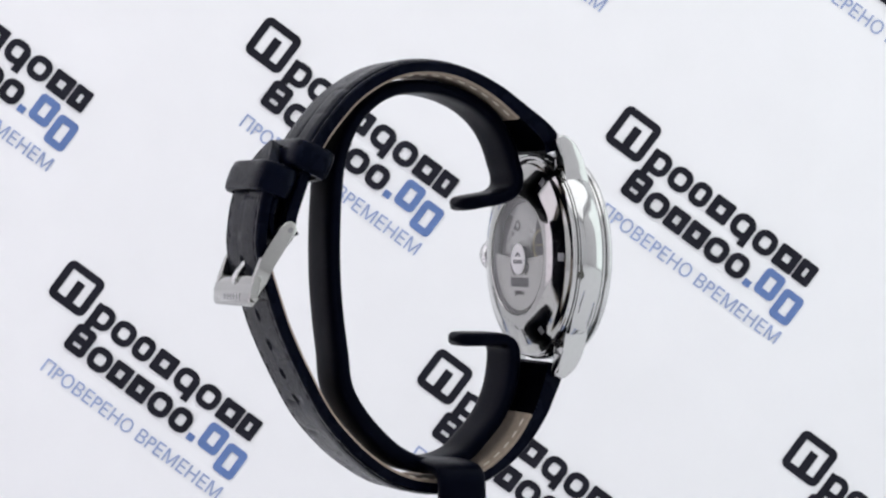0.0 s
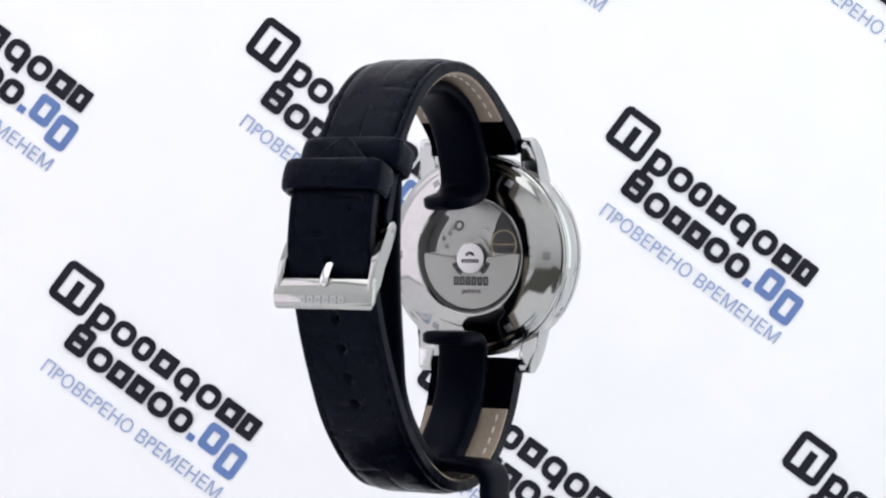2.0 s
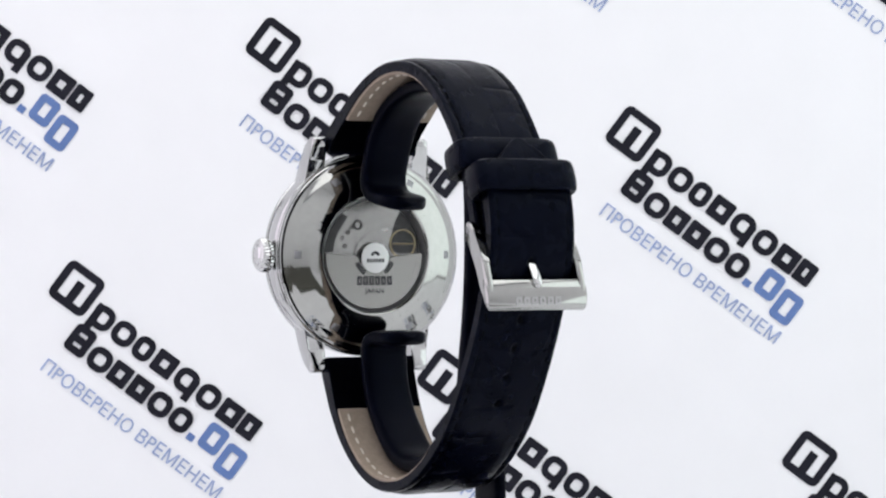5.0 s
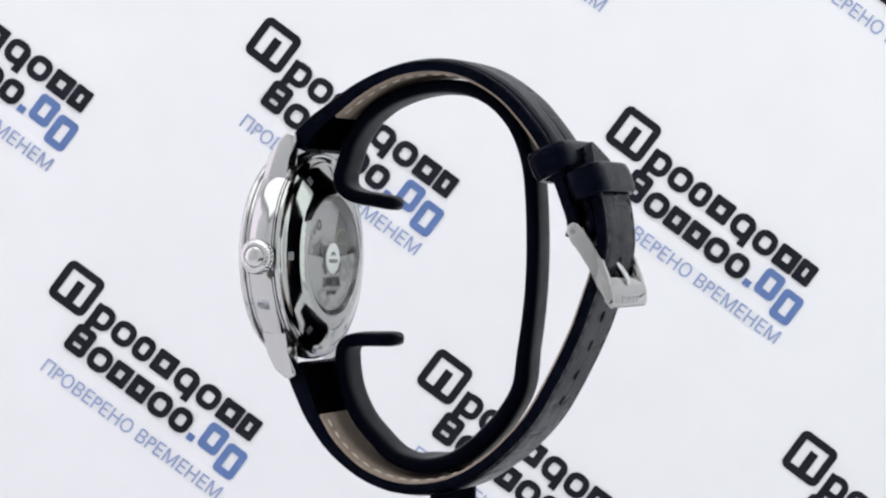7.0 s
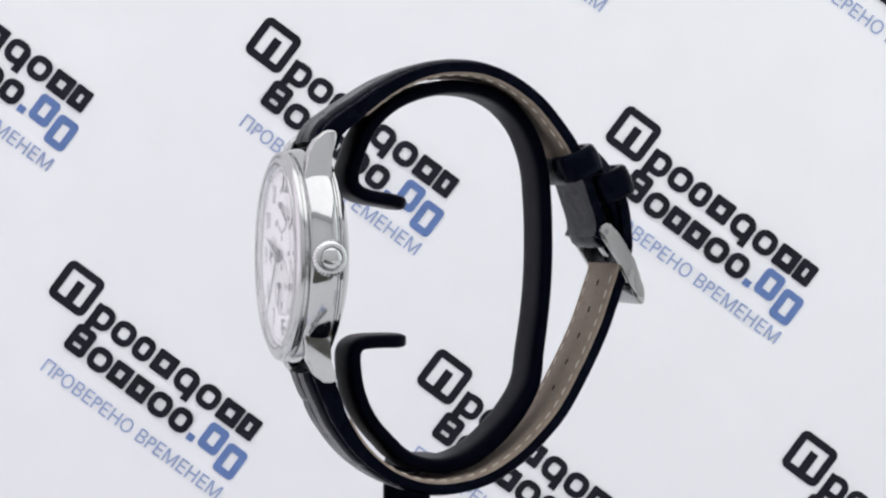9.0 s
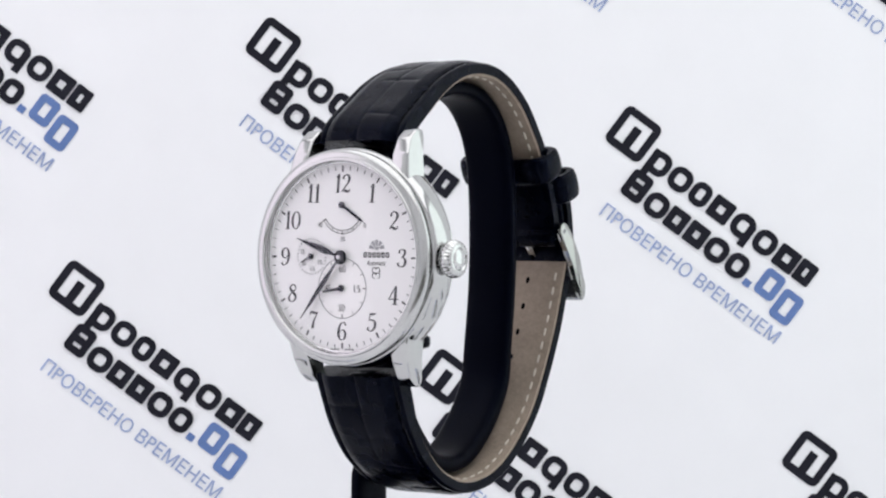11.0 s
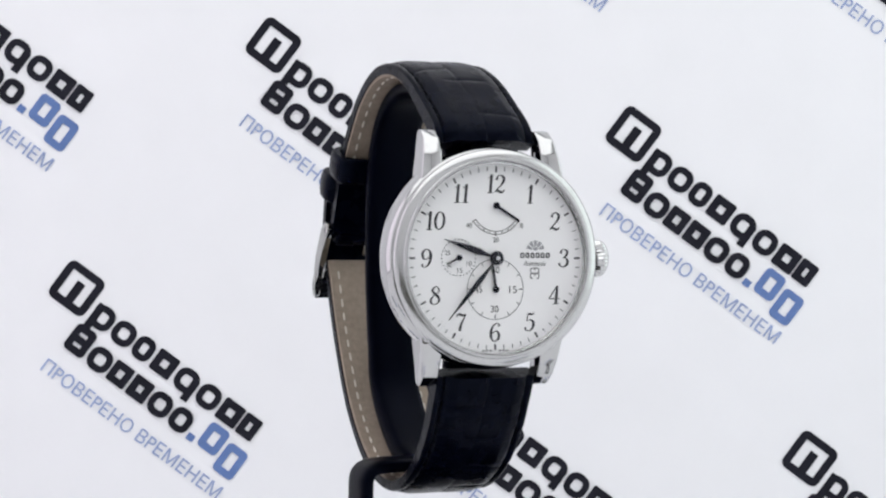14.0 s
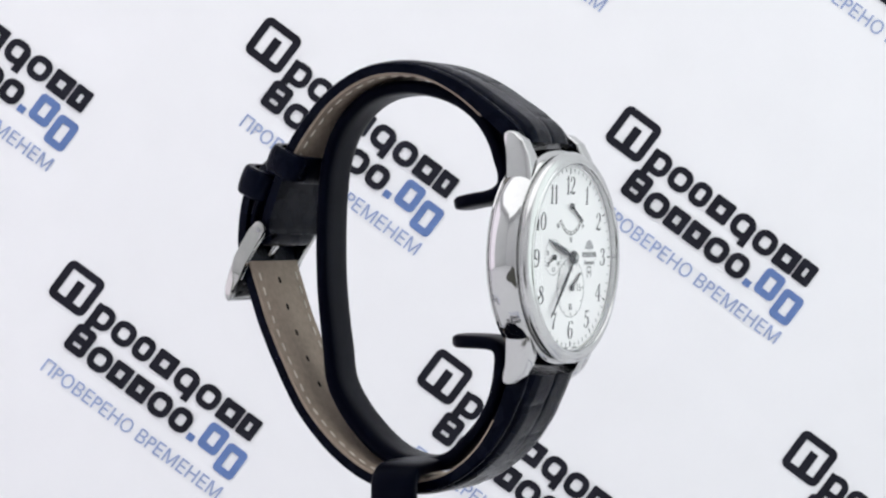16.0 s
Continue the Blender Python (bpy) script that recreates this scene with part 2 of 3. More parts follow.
def print_block(origin, lay=None, on=None, drop=0.0):
    """One repeat of the print: a frame mark, two rows of plain dark shapes for the name, and the pale line of words."""
    k = 1 / 6.692
    dark, blue = [], []
    # the square mark
    dark.append(rounded(-74 * k, 3 * k, 106 * k, 184 * k, 13 * k, INK0, INK1, hole=14 * k))
    dark.append(rounded(-42 * k, -26 * k, 112 * k, 158 * k, 1.5 * k, INK0, INK1))
    # first row: eight plain shapes
    def ringed(u0, u1, v0, v1):
        return rounded(u0 * k, u1 * k, v0 * k, v1 * k, min(u1 - u0, v1 - v0) * 0.42 * k, INK0, INK1, hole=12 * k)

    def pair(u0, u1, v0, v1):
        return [rounded(u0 * k, u1 * k, v0 * k, v1 * k, 4 * k, INK0, INK1, hole=14 * k)]

    def stem(u0, u1, v0, v1):
        return [rounded(u0 * k, u1 * k, v0 * k, v1 * k, 4 * k, INK0, INK1, hole=13 * k)]

    dark.append(ringed(12, 54, 108, 152))
    dark.append(rounded(12 * k, 26 * k, 94 * k, 150 * k, 1.5 * k, INK0, INK1))
    dark.append(ringed(58, 101, 108, 152))
    dark.append(ringed(105, 142, 108, 152))
    dark += pair(148, 190, 109, 151)
    dark.append(ringed(196, 240, 108, 152))
    dark.append(rounded(226 * k, 240 * k, 98 * k, 140 * k, 1.5 * k, INK0, INK1))
    dark.append(ringed(245, 288, 108, 152))
    dark += pair(293, 335, 109, 151)
    dark += stem(338, 372, 109, 151)
    # second row
    dark.append(rounded(4 * k, 46 * k, 48 * k, 101 * k, 9 * k, INK0, INK1, hole=13 * k))
    dark.append(rounded(10 * k, 40 * k, 68 * k, 81 * k, 2 * k, INK0, INK1))
    dark.append(ringed(51, 95, 46, 90))
    dark += stem(98, 136, 48, 89)
    dark += pair(141, 180, 48, 89)
    dark.append(ringed(184, 227, 46, 90))
    dark.append(ringed(231, 271, 46, 90))
    blue.append(rounded(276 * k, 290 * k, 47 * k, 60 * k, 1.5 * k, INK0, INK1))
    blue.append(rounded(297 * k, 338 * k, 50 * k, 101 * k, 9 * k, INK0, INK1, hole=13 * k))
    blue.append(rounded(344 * k, 386 * k, 32 * k, 90 * k, 9 * k, INK0, INK1, hole=13 * k))
    for lot in (dark, blue):
        for n, piece in enumerate(lot):
            for w in piece.verts:
                if w.co.y < BACK - 0.1:
                    w.co.y -= 0.012 * n
    words = lettering("ПPОВЕPЕНО ВPЕМЕНЕМ", 26 * k, (193 - drop / 2) * k, (7.5 - drop) * k, INK0, INK1, width=386 * k)
    sheets = [slanted(bm, origin) for bm in (merge(*dark), merge(*blue), words)]
    if lay:
        for bm in sheets:
            bmesh.ops.transform(bm, matrix=lay, verts=bm.verts)
    on = on or backdrop
    part("printed_name", sheets[0], M_INK, on, "dark printed name drawn as plain shapes", smooth=False)
    part("printed_accent", sheets[1], M_BLUE, on, "blue end of the printed name", smooth=False)
    part("printed_words", sheets[2], M_PALE, on, "pale blue printed words", smooth=False)


def print_origin(px, py):
    dx, dz = px / 6.692, py / 6.692
    return dx * math.cos(ROLL) - dz * math.sin(ROLL) + 3.51, dx * math.sin(ROLL) + dz * math.cos(ROLL) - 5.79 + HM


for ox, oz in ((-706, -207), (-358, 223), (279, 66), (-55, -364), (592, -509), (-1004, 374), (-30, 654), (618, 496), (922, -86), (-396, -794), (-1049, -637)):
    print_block(print_origin(ox, oz), drop=4.0 if ox < -600 else 0.0)
# the same print runs on over the sheet that lies on the table
LAID = Matrix.Translation((0, 180, 1.25)) @ Matrix.Rotation(radians(-90), 4, "X") @ Matrix.Translation((0, -BACK, 0))
for ox, oz in ((-150, -40), (-85, -130), (-55, -55), (10, -145), (30, -60), (90, -150), (105, -50), (-140, -200), (-40, -230), (60, -240), (150, -120), (-190, -120)):
    print_block((ox, oz), LAID, sheet)

# ---- the stand: a bent black strip that carries the watch ----
stand = empty("watch_stand", "matt black plastic C-shaped watch display stand", "stand")
stand.location = (0, 0, H)
SX = 0.6
HOLDER = [(-5.4, 4.2), (-9.5, 5.0), (-14.3, 5.9), (-16.7, 7.6), (-17.0, 10.0), (-16.2, 12.6), (-14.8, 16.4), (-12.3, 20.2),
          (-8.7, 23.2), (-4.4, 25.2), (0.0, 26.3), (4.3, 26.6), (9.6, 25.8), (14.4, 23.2), (18.3, 18.7), (20.7, 12.6),
          (21.6, 5.6), (21.9, -3.0), (21.7, -10.5), (21.1, -17.0), (20.2, -23.5), (19.3, -29.9), (16.3, -35.3), (11.8, -40.2),
          (7.5, -43.4), (3.2, -45.0), (-1.1, -45.2), (-6.0, -43.6), (-10.0, -40.0), (-13.3, -36.1), (-15.6, -31.1),
          (-16.5, -25.6), (-16.2, -23.0), (-14.6, -21.8), (-10.8, -21.5), (-5.0, -21.5)]
holder = band(HOLDER, lambda s: 5.0, lambda s: 2.8 + 0.9 * math.exp(-((s - 0.69) / 0.09) ** 2), lambda s: SX, step=0.7, ends=(4.5, 4.5), power=4)
bmesh.ops.rotate(holder, cent=(0, 0, 0), matrix=Matrix.Rotation(radians(5.5), 3, "Z"), verts=holder.verts)
for w in holder.verts:                    # the loop leans a little to one side
    w.co.x += 0.047 * w.co.y
part("holder", holder, M_RUBBER, stand)
POST = [(2.5, -45.0), (-4, -45.0), (-9.2, -45.1), (-12.3, -45.6), (-13.7, -47.2), (-13.9, -50.5), (-13.9, -60), (-13.9, -75), (-13.9, -91)]
post = band(POST, lambda s: 4.7, lambda s: 2.7, lambda s: 0.0, centre=(0, -60), step=0.8, power=4)
for w in post.verts:                      # the strip bends in the x-z plane
    w.co = (w.co.y, w.co.x - 0.6, w.co.z)
part("post", post, M_RUBBER, stand)
part("base", lathe([(0, -91), (38, -91), (40, -91.8), (40, -93.5), (39, -93.8), (0, -93.8)], (0, 0), count=64), M_RUBBER, stand)
base = bpy.data.objects["base"]
for w in base.data.vertices:
    w.co = (w.co.x, w.co.z, w.co.y)

# ---- the watch ----
watch = empty("wristwatch", "steel dress wristwatch, white dial, black leather strap", "watch")
watch.location = (0, 0, H)
CX, CZ = 1.7, -5.55          # middle of the dial
DIAL = -29.0

CASE = [(17.0, -21.9), (19.45, -21.9), (19.65, -22.05), (19.65, -22.4), (19.4, -22.5), (19.4, -22.62), (19.8, -22.7), (19.85, -22.92), (19.7, -23.02), (20.0, -23.12),
        (20.15, -23.4), (20.2, -24.4), (20.2, -26.1), (20.12, -26.5), (19.95, -27.3), (19.65, -27.95), (19.4, -28.1), (17.0, -28.3)]
case = part("case", lathe(CASE, (CX, CZ), count=160, closed=True), M_BRUSH, watch, "polished steel case band")


def lug(side, up):
    side_view = [(-21.6, 22.9), (-22.6, 23.3), (-23.7, 23.2), (-25.7, 21.6), (-27.1, 18.8), (-27.9, 15.2), (-28.0, 9.0), (-23.2, 9.0),
                 (-23.4, 15.4), (-22.6, 18.9), (-21.6, 21.6)]
    pts = [(y, CZ + up * z) for y, z in side_view]
    x0, x1 = CX + side * 9.6, CX + side * 12.6
    bm = extrude_side(pts, x0, x1, 0.45, 3)
    for w in bm.verts:                    # the outer flank spreads towards the case
        if (w.co.x - x0) * side > 1.5:
            w.co.x += side * 0.15 * max(0, 22.5 - abs(w.co.z - CZ))
    part("lug", bm, M_BRUSH, case, "steel strap lug")


for side in (-1, 1):
    for up in (-1, 1):
        lug(side, up)
BEZEL = [(17.0, -28.0), (18.95, -28.05), (19.0, -28.8), (19.45, -28.9), (19.62, -29.1), (19.64, -29.4), (19.52, -29.75), (19.15, -30.07), (18.3, -30.42), (18.1, -30.44), (18.0, -30.6),
         (17.75, -30.7), (17.5, -30.65), (17.35, -30.45), (17.3, -29.1), (17.0, -29.0)]
part("bezel", lathe(BEZEL, (CX, CZ), count=160, closed=True), M_BEZEL, watch, "satin steel bezel")
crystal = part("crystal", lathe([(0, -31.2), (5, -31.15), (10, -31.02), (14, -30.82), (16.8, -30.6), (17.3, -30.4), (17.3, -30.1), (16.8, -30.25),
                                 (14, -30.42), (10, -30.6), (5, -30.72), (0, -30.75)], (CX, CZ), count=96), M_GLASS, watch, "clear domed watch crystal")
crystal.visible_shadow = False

# crown
rows = []
for x, grow in ((CX + 19.6, 0.0), (CX + 20.4, 0.0), (CX + 20.5, 0.92), (CX + 20.9, 1.02), (CX + 21.6, 1.07), (CX + 22.3, 1.05), (CX + 22.8, 0.95), (CX + 23.1, 0.8), (CX + 23.15, 0.66), (CX + 22.95, 0.6), (CX + 23.2, 0.52), (CX + 23.35, 0.3), (CX + 23.4, 0.0)):
    row = []
    for i in range(120):
        a = 2 * math.pi * i / 120
        r = (1.7 if grow == 0.0 and x < CX + 21 else 3.2 * max(grow, 0.02))
        if grow > 0.85:
            r -= 0.16 * (0.5 + 0.5 * math.cos(30 * a))
        row.append((x, -25.0 + r * math.sin(a), CZ - 0.1 + r * math.cos(a)))
    rows.append(row)
part("crown", skin(rows), M_STEEL, watch, "fluted steel winding crown")

# ---- dial ----
dial = part("dial", lathe([(0, DIAL), (17.25, DIAL), (17.25, DIAL + 0.5), (0, DIAL + 0.5)], (CX, CZ), count=96), M_DIAL, watch, "white dial with black numerals")
P0, P1 = DIAL - 0.05, DIAL + 0.02
# old-style numerals: swelling pen strokes of (x, z, width) in a box one unit high
GLYPH = {}
GLYPH["0"] = [[(0.25 * math.cos(radians(a)), 0.46 * math.sin(radians(a)), 0.05 + 0.10 * abs(math.cos(radians(a))) ** 1.5) for a in range(0, 361, 30)]]
GLYPH["1"] = [[(0.03, 0.5, 0.15), (0.03, 0.0, 0.15), (0.03, -0.47, 0.15)], [(0.03, 0.46, 0.07), (-0.05, 0.36, 0.06), (-0.15, 0.32, 0.05)], [(-0.13, -0.475, 0.05), (0.19, -0.475, 0.05)]]
GLYPH["2"] = [[(-0.2, 0.22, 0.16), (-0.18, 0.38, 0.07), (0.0, 0.47, 0.06), (0.18, 0.36, 0.13), (0.2, 0.18, 0.15), (0.08, -0.05, 0.09), (-0.12, -0.28, 0.06), (-0.26, -0.44, 0.06)],
              [(-0.26, -0.42, 0.06), (-0.1, -0.36, 0.11), (0.08, -0.43, 0.14), (0.22, -0.42, 0.09), (0.28, -0.3, 0.05)]]
GLYPH["3"] = [[(-0.2, 0.26, 0.15), (-0.15, 0.42, 0.06), (0.0, 0.47, 0.05), (0.16, 0.38, 0.12), (0.16, 0.2, 0.13), (0.04, 0.06, 0.06), (-0.05, 0.04, 0.05)],
              [(-0.05, 0.04, 0.05), (0.12, 0.0, 0.07), (0.24, -0.16, 0.15), (0.2, -0.36, 0.13), (0.02, -0.47, 0.05), (-0.17, -0.42, 0.06), (-0.24, -0.26, 0.15)]]
GLYPH["4"] = [[(0.12, 0.5, 0.06), (-0.09, 0.16, 0.06), (-0.3, -0.2, 0.06)], [(-0.31, -0.2, 0.06), (0.32, -0.2, 0.06)], [(0.12, 0.5, 0.1), (0.12, 0.0, 0.15), (0.12, -0.47, 0.15)],
              [(-0.03, -0.475, 0.05), (0.28, -0.475, 0.05)]]
GLYPH["5"] = [[(-0.12, 0.44, 0.1), (0.0, 0.43, 0.12), (0.12, 0.43, 0.09), (0.25, 0.48, 0.05)], [(-0.13, 0.46, 0.05), (-0.17, 0.06, 0.05)],
              [(-0.17, 0.06, 0.05), (0.0, 0.13, 0.06), (0.2, 0.02, 0.13), (0.24, -0.18, 0.15), (0.14, -0.4, 0.1), (-0.04, -0.47, 0.05), (-0.2, -0.4, 0.07), (-0.22, -0.28, 0.15)]]
GLYPH["6"] = [[(0.2, 0.32, 0.14), (0.16, 0.44, 0.06), (0.02, 0.47, 0.05), (-0.16, 0.34, 0.1), (-0.25, 0.04, 0.15), (-0.23, -0.22, 0.15), (-0.12, -0.42, 0.08), (0.02, -0.47, 0.05),
               (0.18, -0.38, 0.11), (0.23, -0.2, 0.14), (0.16, 0.0, 0.1), (0.02, 0.07, 0.05), (-0.14, -0.02, 0.05), (-0.22, -0.14, 0.05)]]
GLYPH["7"] = [[(-0.26, 0.3, 0.05), (-0.22, 0.43, 0.09), (-0.06, 0.44, 0.13), (0.1, 0.38, 0.1), (0.26, 0.46, 0.05)], [(0.26, 0.46, 0.05), (0.14, 0.2, 0.07), (0.02, -0.1, 0.12), (-0.02, -0.44, 0.17)]]
GLYPH["8"] = [[(0.16, 0.36, 0.08), (0.02, 0.47, 0.05), (-0.16, 0.38, 0.1), (-0.17, 0.22, 0.13), (0.0, 0.06, 0.13), (0.18, -0.1, 0.14), (0.23, -0.28, 0.12), (0.12, -0.43, 0.07), (-0.03, -0.47, 0.05),
               (-0.21, -0.38, 0.1), (-0.23, -0.2, 0.11), (-0.1, -0.02, 0.06), (0.1, 0.13, 0.05), (0.19, 0.26, 0.07), (0.16, 0.36, 0.08)]]
GLYPH["9"] = [[(-x, -z, w) for x, z, w in GLYPH["6"][0]]]


def pen_digit(digit, tall, cx, cz, y0, y1, slant=0.09):
    """One numeral of swelling strokes, flat in the dial plane."""
    out = []
    for n, stroke in enumerate(GLYPH[digit]):
        path = spline(stroke, 0.03)
        rings = []
        for i, q in enumerate(path):
            t = path[min(i + 1, len(path) - 1)] - path[max(i - 1, 0)]
            t = Vector((t[0], t[1])).normalized()
            pts = [(q[0] - t[1] * h, q[1] + t[0] * h) for h in (q[2] / 2, -q[2] / 2)]
            (xa, za), (xb, zb) = [(cx + tall * (x + slant * z), cz + tall * z) for x, z in pts]
            front = y0 - 0.004 * n
            rings.append([(xa, front, za), (xb, front, zb), (xb, y1, zb), (xa, y1, za)])
        out.append(skin(rings))
    return merge(*out)


for n in range(1, 13):
    a = radians(30 * n)
    x, z = CX + 13.35 * math.sin(a), CZ + 13.35 * math.cos(a)
    digits = {10: (("1", -1.2), ("0", 0.75)), 11: (("1", -0.8), ("1", 0.75)), 12: (("1", -1.1), ("2", 0.75))}.get(n, ((str(n), 0.0),))
    part("numeral", merge(*[pen_digit(c, 3.35, x + dx, z, P0, P1) for c, dx in digits]), M_DIALINK, dial, smooth=False)
ticks = []
for n in range(60):
    big = n % 5 == 0
    ln, wd = (1.05, 0.34) if big else (0.75, 0.13)
    t = box(-wd / 2, wd / 2, P0, P1, 16.5 - ln, 16.5)
    bmesh.ops.rotate(t, cent=(0, 0, 0), matrix=Matrix.Rotation(radians(6 * n), 3, "Y"), verts=t.verts)
    bmesh.ops.translate(t, vec=(CX, 0, CZ), verts=t.verts)
    if big:
        part("hour_mark", t, M_DIALINK, dial, smooth=False)
    else:
        ticks.append(t)
part("minute_track", merge(*ticks), M_DIALINK, dial, smooth=False)
# power reserve scale below twelve
RX, RZ = CX, CZ + 9.45
scale_bm = [ring_sector(RX, RZ, 5.10, 5.22, 123, 237, P0, P1), ring_sector(RX, RZ, 4.56, 4.68, 123, 237, P0, P1)]
for k in range(9):
    a = 123 + 114 * k / 8
    wide = 1.1 if k % 2 == 0 else 0.5
    scale_bm.append(ring_sector(RX, RZ, 4.56, 5.22 + (0.25 if k % 4 == 0 else 0.0), a - wide, a + wide, P0 - 0.004, P1, 2))
part("reserve_scale", merge(*scale_bm), M_DIALINK, dial, smooth=False)
for txt, x, z, w in (("40", -5.2, -3.55, 1.1), ("20", 0.0, -6.15, 1.1), ("0", 5.05, -3.6, 0.5)):
    part("scale_figure", lettering(txt, 0.9, RX + x, RZ + z, P0, P1, width=w), M_DIALINK, dial, smooth=False)
# small seconds above six: a sunk, brighter disc
SXX, SZZ = CX - 0.05, CZ - 5.6
part("seconds_disc", lathe([(0, DIAL - 0.015), (5.45, DIAL - 0.015), (5.45, DIAL + 0.1), (0, DIAL + 0.1)], (SXX, SZZ), count=64),
     material("satin_white_subdial", (0.91, 0.895, 0.90), 0.2, grain=0.01, Coat_Weight=0.1), dial, "satin white small seconds dial")
part("seconds_ring", ring_sector(SXX, SZZ, 5.38, 5.5, 0, 359.9, P0, P1, 72), M_GREYINK, dial, smooth=False)
sec_marks = []
for k in range(12):
    a = 30 * k
    sec_marks.append(ring_sector(SXX, SZZ, 4.75 if k % 3 else 4.6, 5.3, a - (0.8 if k % 3 else 1.3), a + (0.8 if k % 3 else 1.3), P0, P1, 2))
part("seconds_marks", merge(*sec_marks), M_GREYINK, dial, smooth=False)
for txt, x, z in (("60", 0.05, 3.5), ("15", 3.45, -0.05), ("30", -0.1, -3.55), ("45", -3.3, 0.0)):
    part("seconds_figure", lettering(txt, 1.25, SXX + x, SZZ + z, P0 - 0.01, P1, width=1.45), M_DIALINK, dial, smooth=False)
# date dial at nine
DX, DZ = CX - 7.15, CZ + 0.1
dots = []
for k in range(31):
    a = radians(360 * k / 31)
    dots.append(lathe([(0, P0), (0.13, P0), (0.13, P1), (0, P1)], (DX + 3.25 * math.sin(a), DZ + 3.25 * math.cos(a)), count=8))
part("date_dots", merge(*dots), M_DIALINK, dial, smooth=False)
for txt, a in (("25", 292), ("20", 236), ("15", 174), ("10", 118)):
    a = radians(a)
    part("date_figure", lettering(txt, 0.85, DX + 2.3 * math.sin(a), DZ + 2.3 * math.cos(a), P0, P1, width=0.95), M_DIALINK, dial, smooth=False)
# maker's mark drawn as plain shapes, and the word below it
LX, LZ = CX + 7.75, CZ
crest = [ring_sector(LX, LZ + 1.45, 0.7, 1.75, a - 13, a + 13, P0, P1, 6) for a in (-70, -35, 0, 35, 70)]
crest.append(rounded(LX - 0.45, LX + 0.45, LZ + 1.4, LZ + 2.0, 0.2, P0, P1))
part("maker_crest", merge(*crest), material("pale_grey_dial_print", (0.33, 0.33, 0.35), 0.45, grain=0.1), dial, "small grey crest drawn as plain shapes", smooth=False)
bars = [rounded(LX - 2.95 + 1.0 * k, LX - 2.95 + 1.0 * k + 0.78, LZ, LZ + 1.0, 0.3, P0, P1, hole=0.24) for k in range(6)]
part("maker_bars", merge(*bars), M_DIALINK, dial, "black bars in place of the maker's name", smooth=False)
part("dial_word", lettering("Automatic", 0.85, LX - 0.1, LZ - 0.95, P0, P1, width=4.5, shear=0.4), M_DIALINK, dial, smooth=False)
sign = [ring_sector(LX - 0.1 + dx, LZ - 2.75 + dz, 0.42, 0.58, a, a + 250, P0, P1, 12) for dx, dz, a in ((-0.35, 0.5, 180), (0.35, 0.5, -70), (-0.35, -0.45, 190), (0.35, -0.45, -80))]
part("maker_sign", merge(*sign), M_DIALINK, dial, smooth=False)
foot = [rounded(CX + x, CX + x + 0.55, CZ - 16.75, CZ - 16.5, 0.05, P0, P1) for x in (-2.6, -1.9, -1.2, 0.7, 1.4, 2.1)]
part("dial_foot_bars", merge(*foot), M_GREYINK, dial, smooth=False)


# hands: each about its own axle
def hand(name, outline, x, z, y, angle, label, hub=0.5, thick=0.16):
    bm = merge(plate(outline, -thick, 0.0, 0.0), lathe([(0, -thick - 0.2), (hub * 0.85, -thick - 0.2), (hub, -thick - 0.1), (hub, 0.05), (0, 0.05)], (0, 0), count=32))
    ob = part(name, bm, M_HAND, watch, label)
    ob.matrix_basis = pose(x * MM, y * MM, z * MM, 0, angle, 0)
    return ob


def leaf(length, wide, tail=0.0, at=0.45):
    left = [(-0.16, 0.3), (-wide * 0.5, length * 0.2), (-wide, length * at), (-wide * 0.75, length * 0.65), (-wide * 0.25, length * 0.88), (-0.04, length)]
    return [(x, z) for x, z in left] + [(-x, z) for x, z in left[::-1]] + [(0.16, -tail), (-0.16, -tail)]


hour_hand = hand("hour_hand", leaf(10.7, 0.62, 0.3, 0.35), CX, CZ, DIAL - 0.55, 288.5, "black leaf hour hand", 1.3)
minute_hand = hand("minute_hand", leaf(14.4, 0.48, 0.3, 0.35), CX, CZ, DIAL - 0.85, 219.6, "black leaf minute hand", 1.1)
part("hand_cap", lathe([(0, DIAL - 1.35), (0.4, DIAL - 1.3), (0.45, DIAL - 0.9), (0, DIAL - 0.9)], (CX, CZ), count=24), M_STEEL, watch)
reserve_hand = hand("reserve_hand", [(-0.28, 0.2), (-0.22, 5.2), (0.22, 5.2), (0.28, 0.2)], RX, RZ, DIAL - 0.25, 122, "black power reserve hand", 0.62)
date_hand = hand("date_hand", [(-0.22, 0.2), (-0.05, 2.6), (0.05, 2.6), (0.22, 0.2)], DX, DZ, DIAL - 0.25, 244, "black date hand", 0.55)
second_hand = hand("second_hand", [(-0.26, 0.2), (-0.2, 4.2), (0.2, 4.2), (0.26, 0.2), (0.2, -0.6), (-0.2, -0.6)], SXX, SZZ, DIAL - 0.3, 0, "black small seconds hand", 0.62)

# ---- case back with its window ----
BACK_RING = [(17.8, -22.6), (19.0, -22.4), (19.1, -21.98), (18.95, -21.87), (18.5, -21.72), (18.0, -21.38), (17.6, -21.1), (17.3, -20.96), (14.6, -19.85), (14.2, -19.69), (13.0, -19.44), (12.2, -19.28), (12.0, -19.25),
             (11.75, -19.24), (11.5, -19.4), (11.4, -21.8), (13, -22.6)]
back = part("case_back", lathe(BACK_RING, (CX, CZ), count=160, closed=True), M_BACK, watch, "polished steel case back ring")
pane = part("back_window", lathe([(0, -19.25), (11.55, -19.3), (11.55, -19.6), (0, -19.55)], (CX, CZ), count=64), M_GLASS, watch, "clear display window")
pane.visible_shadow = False
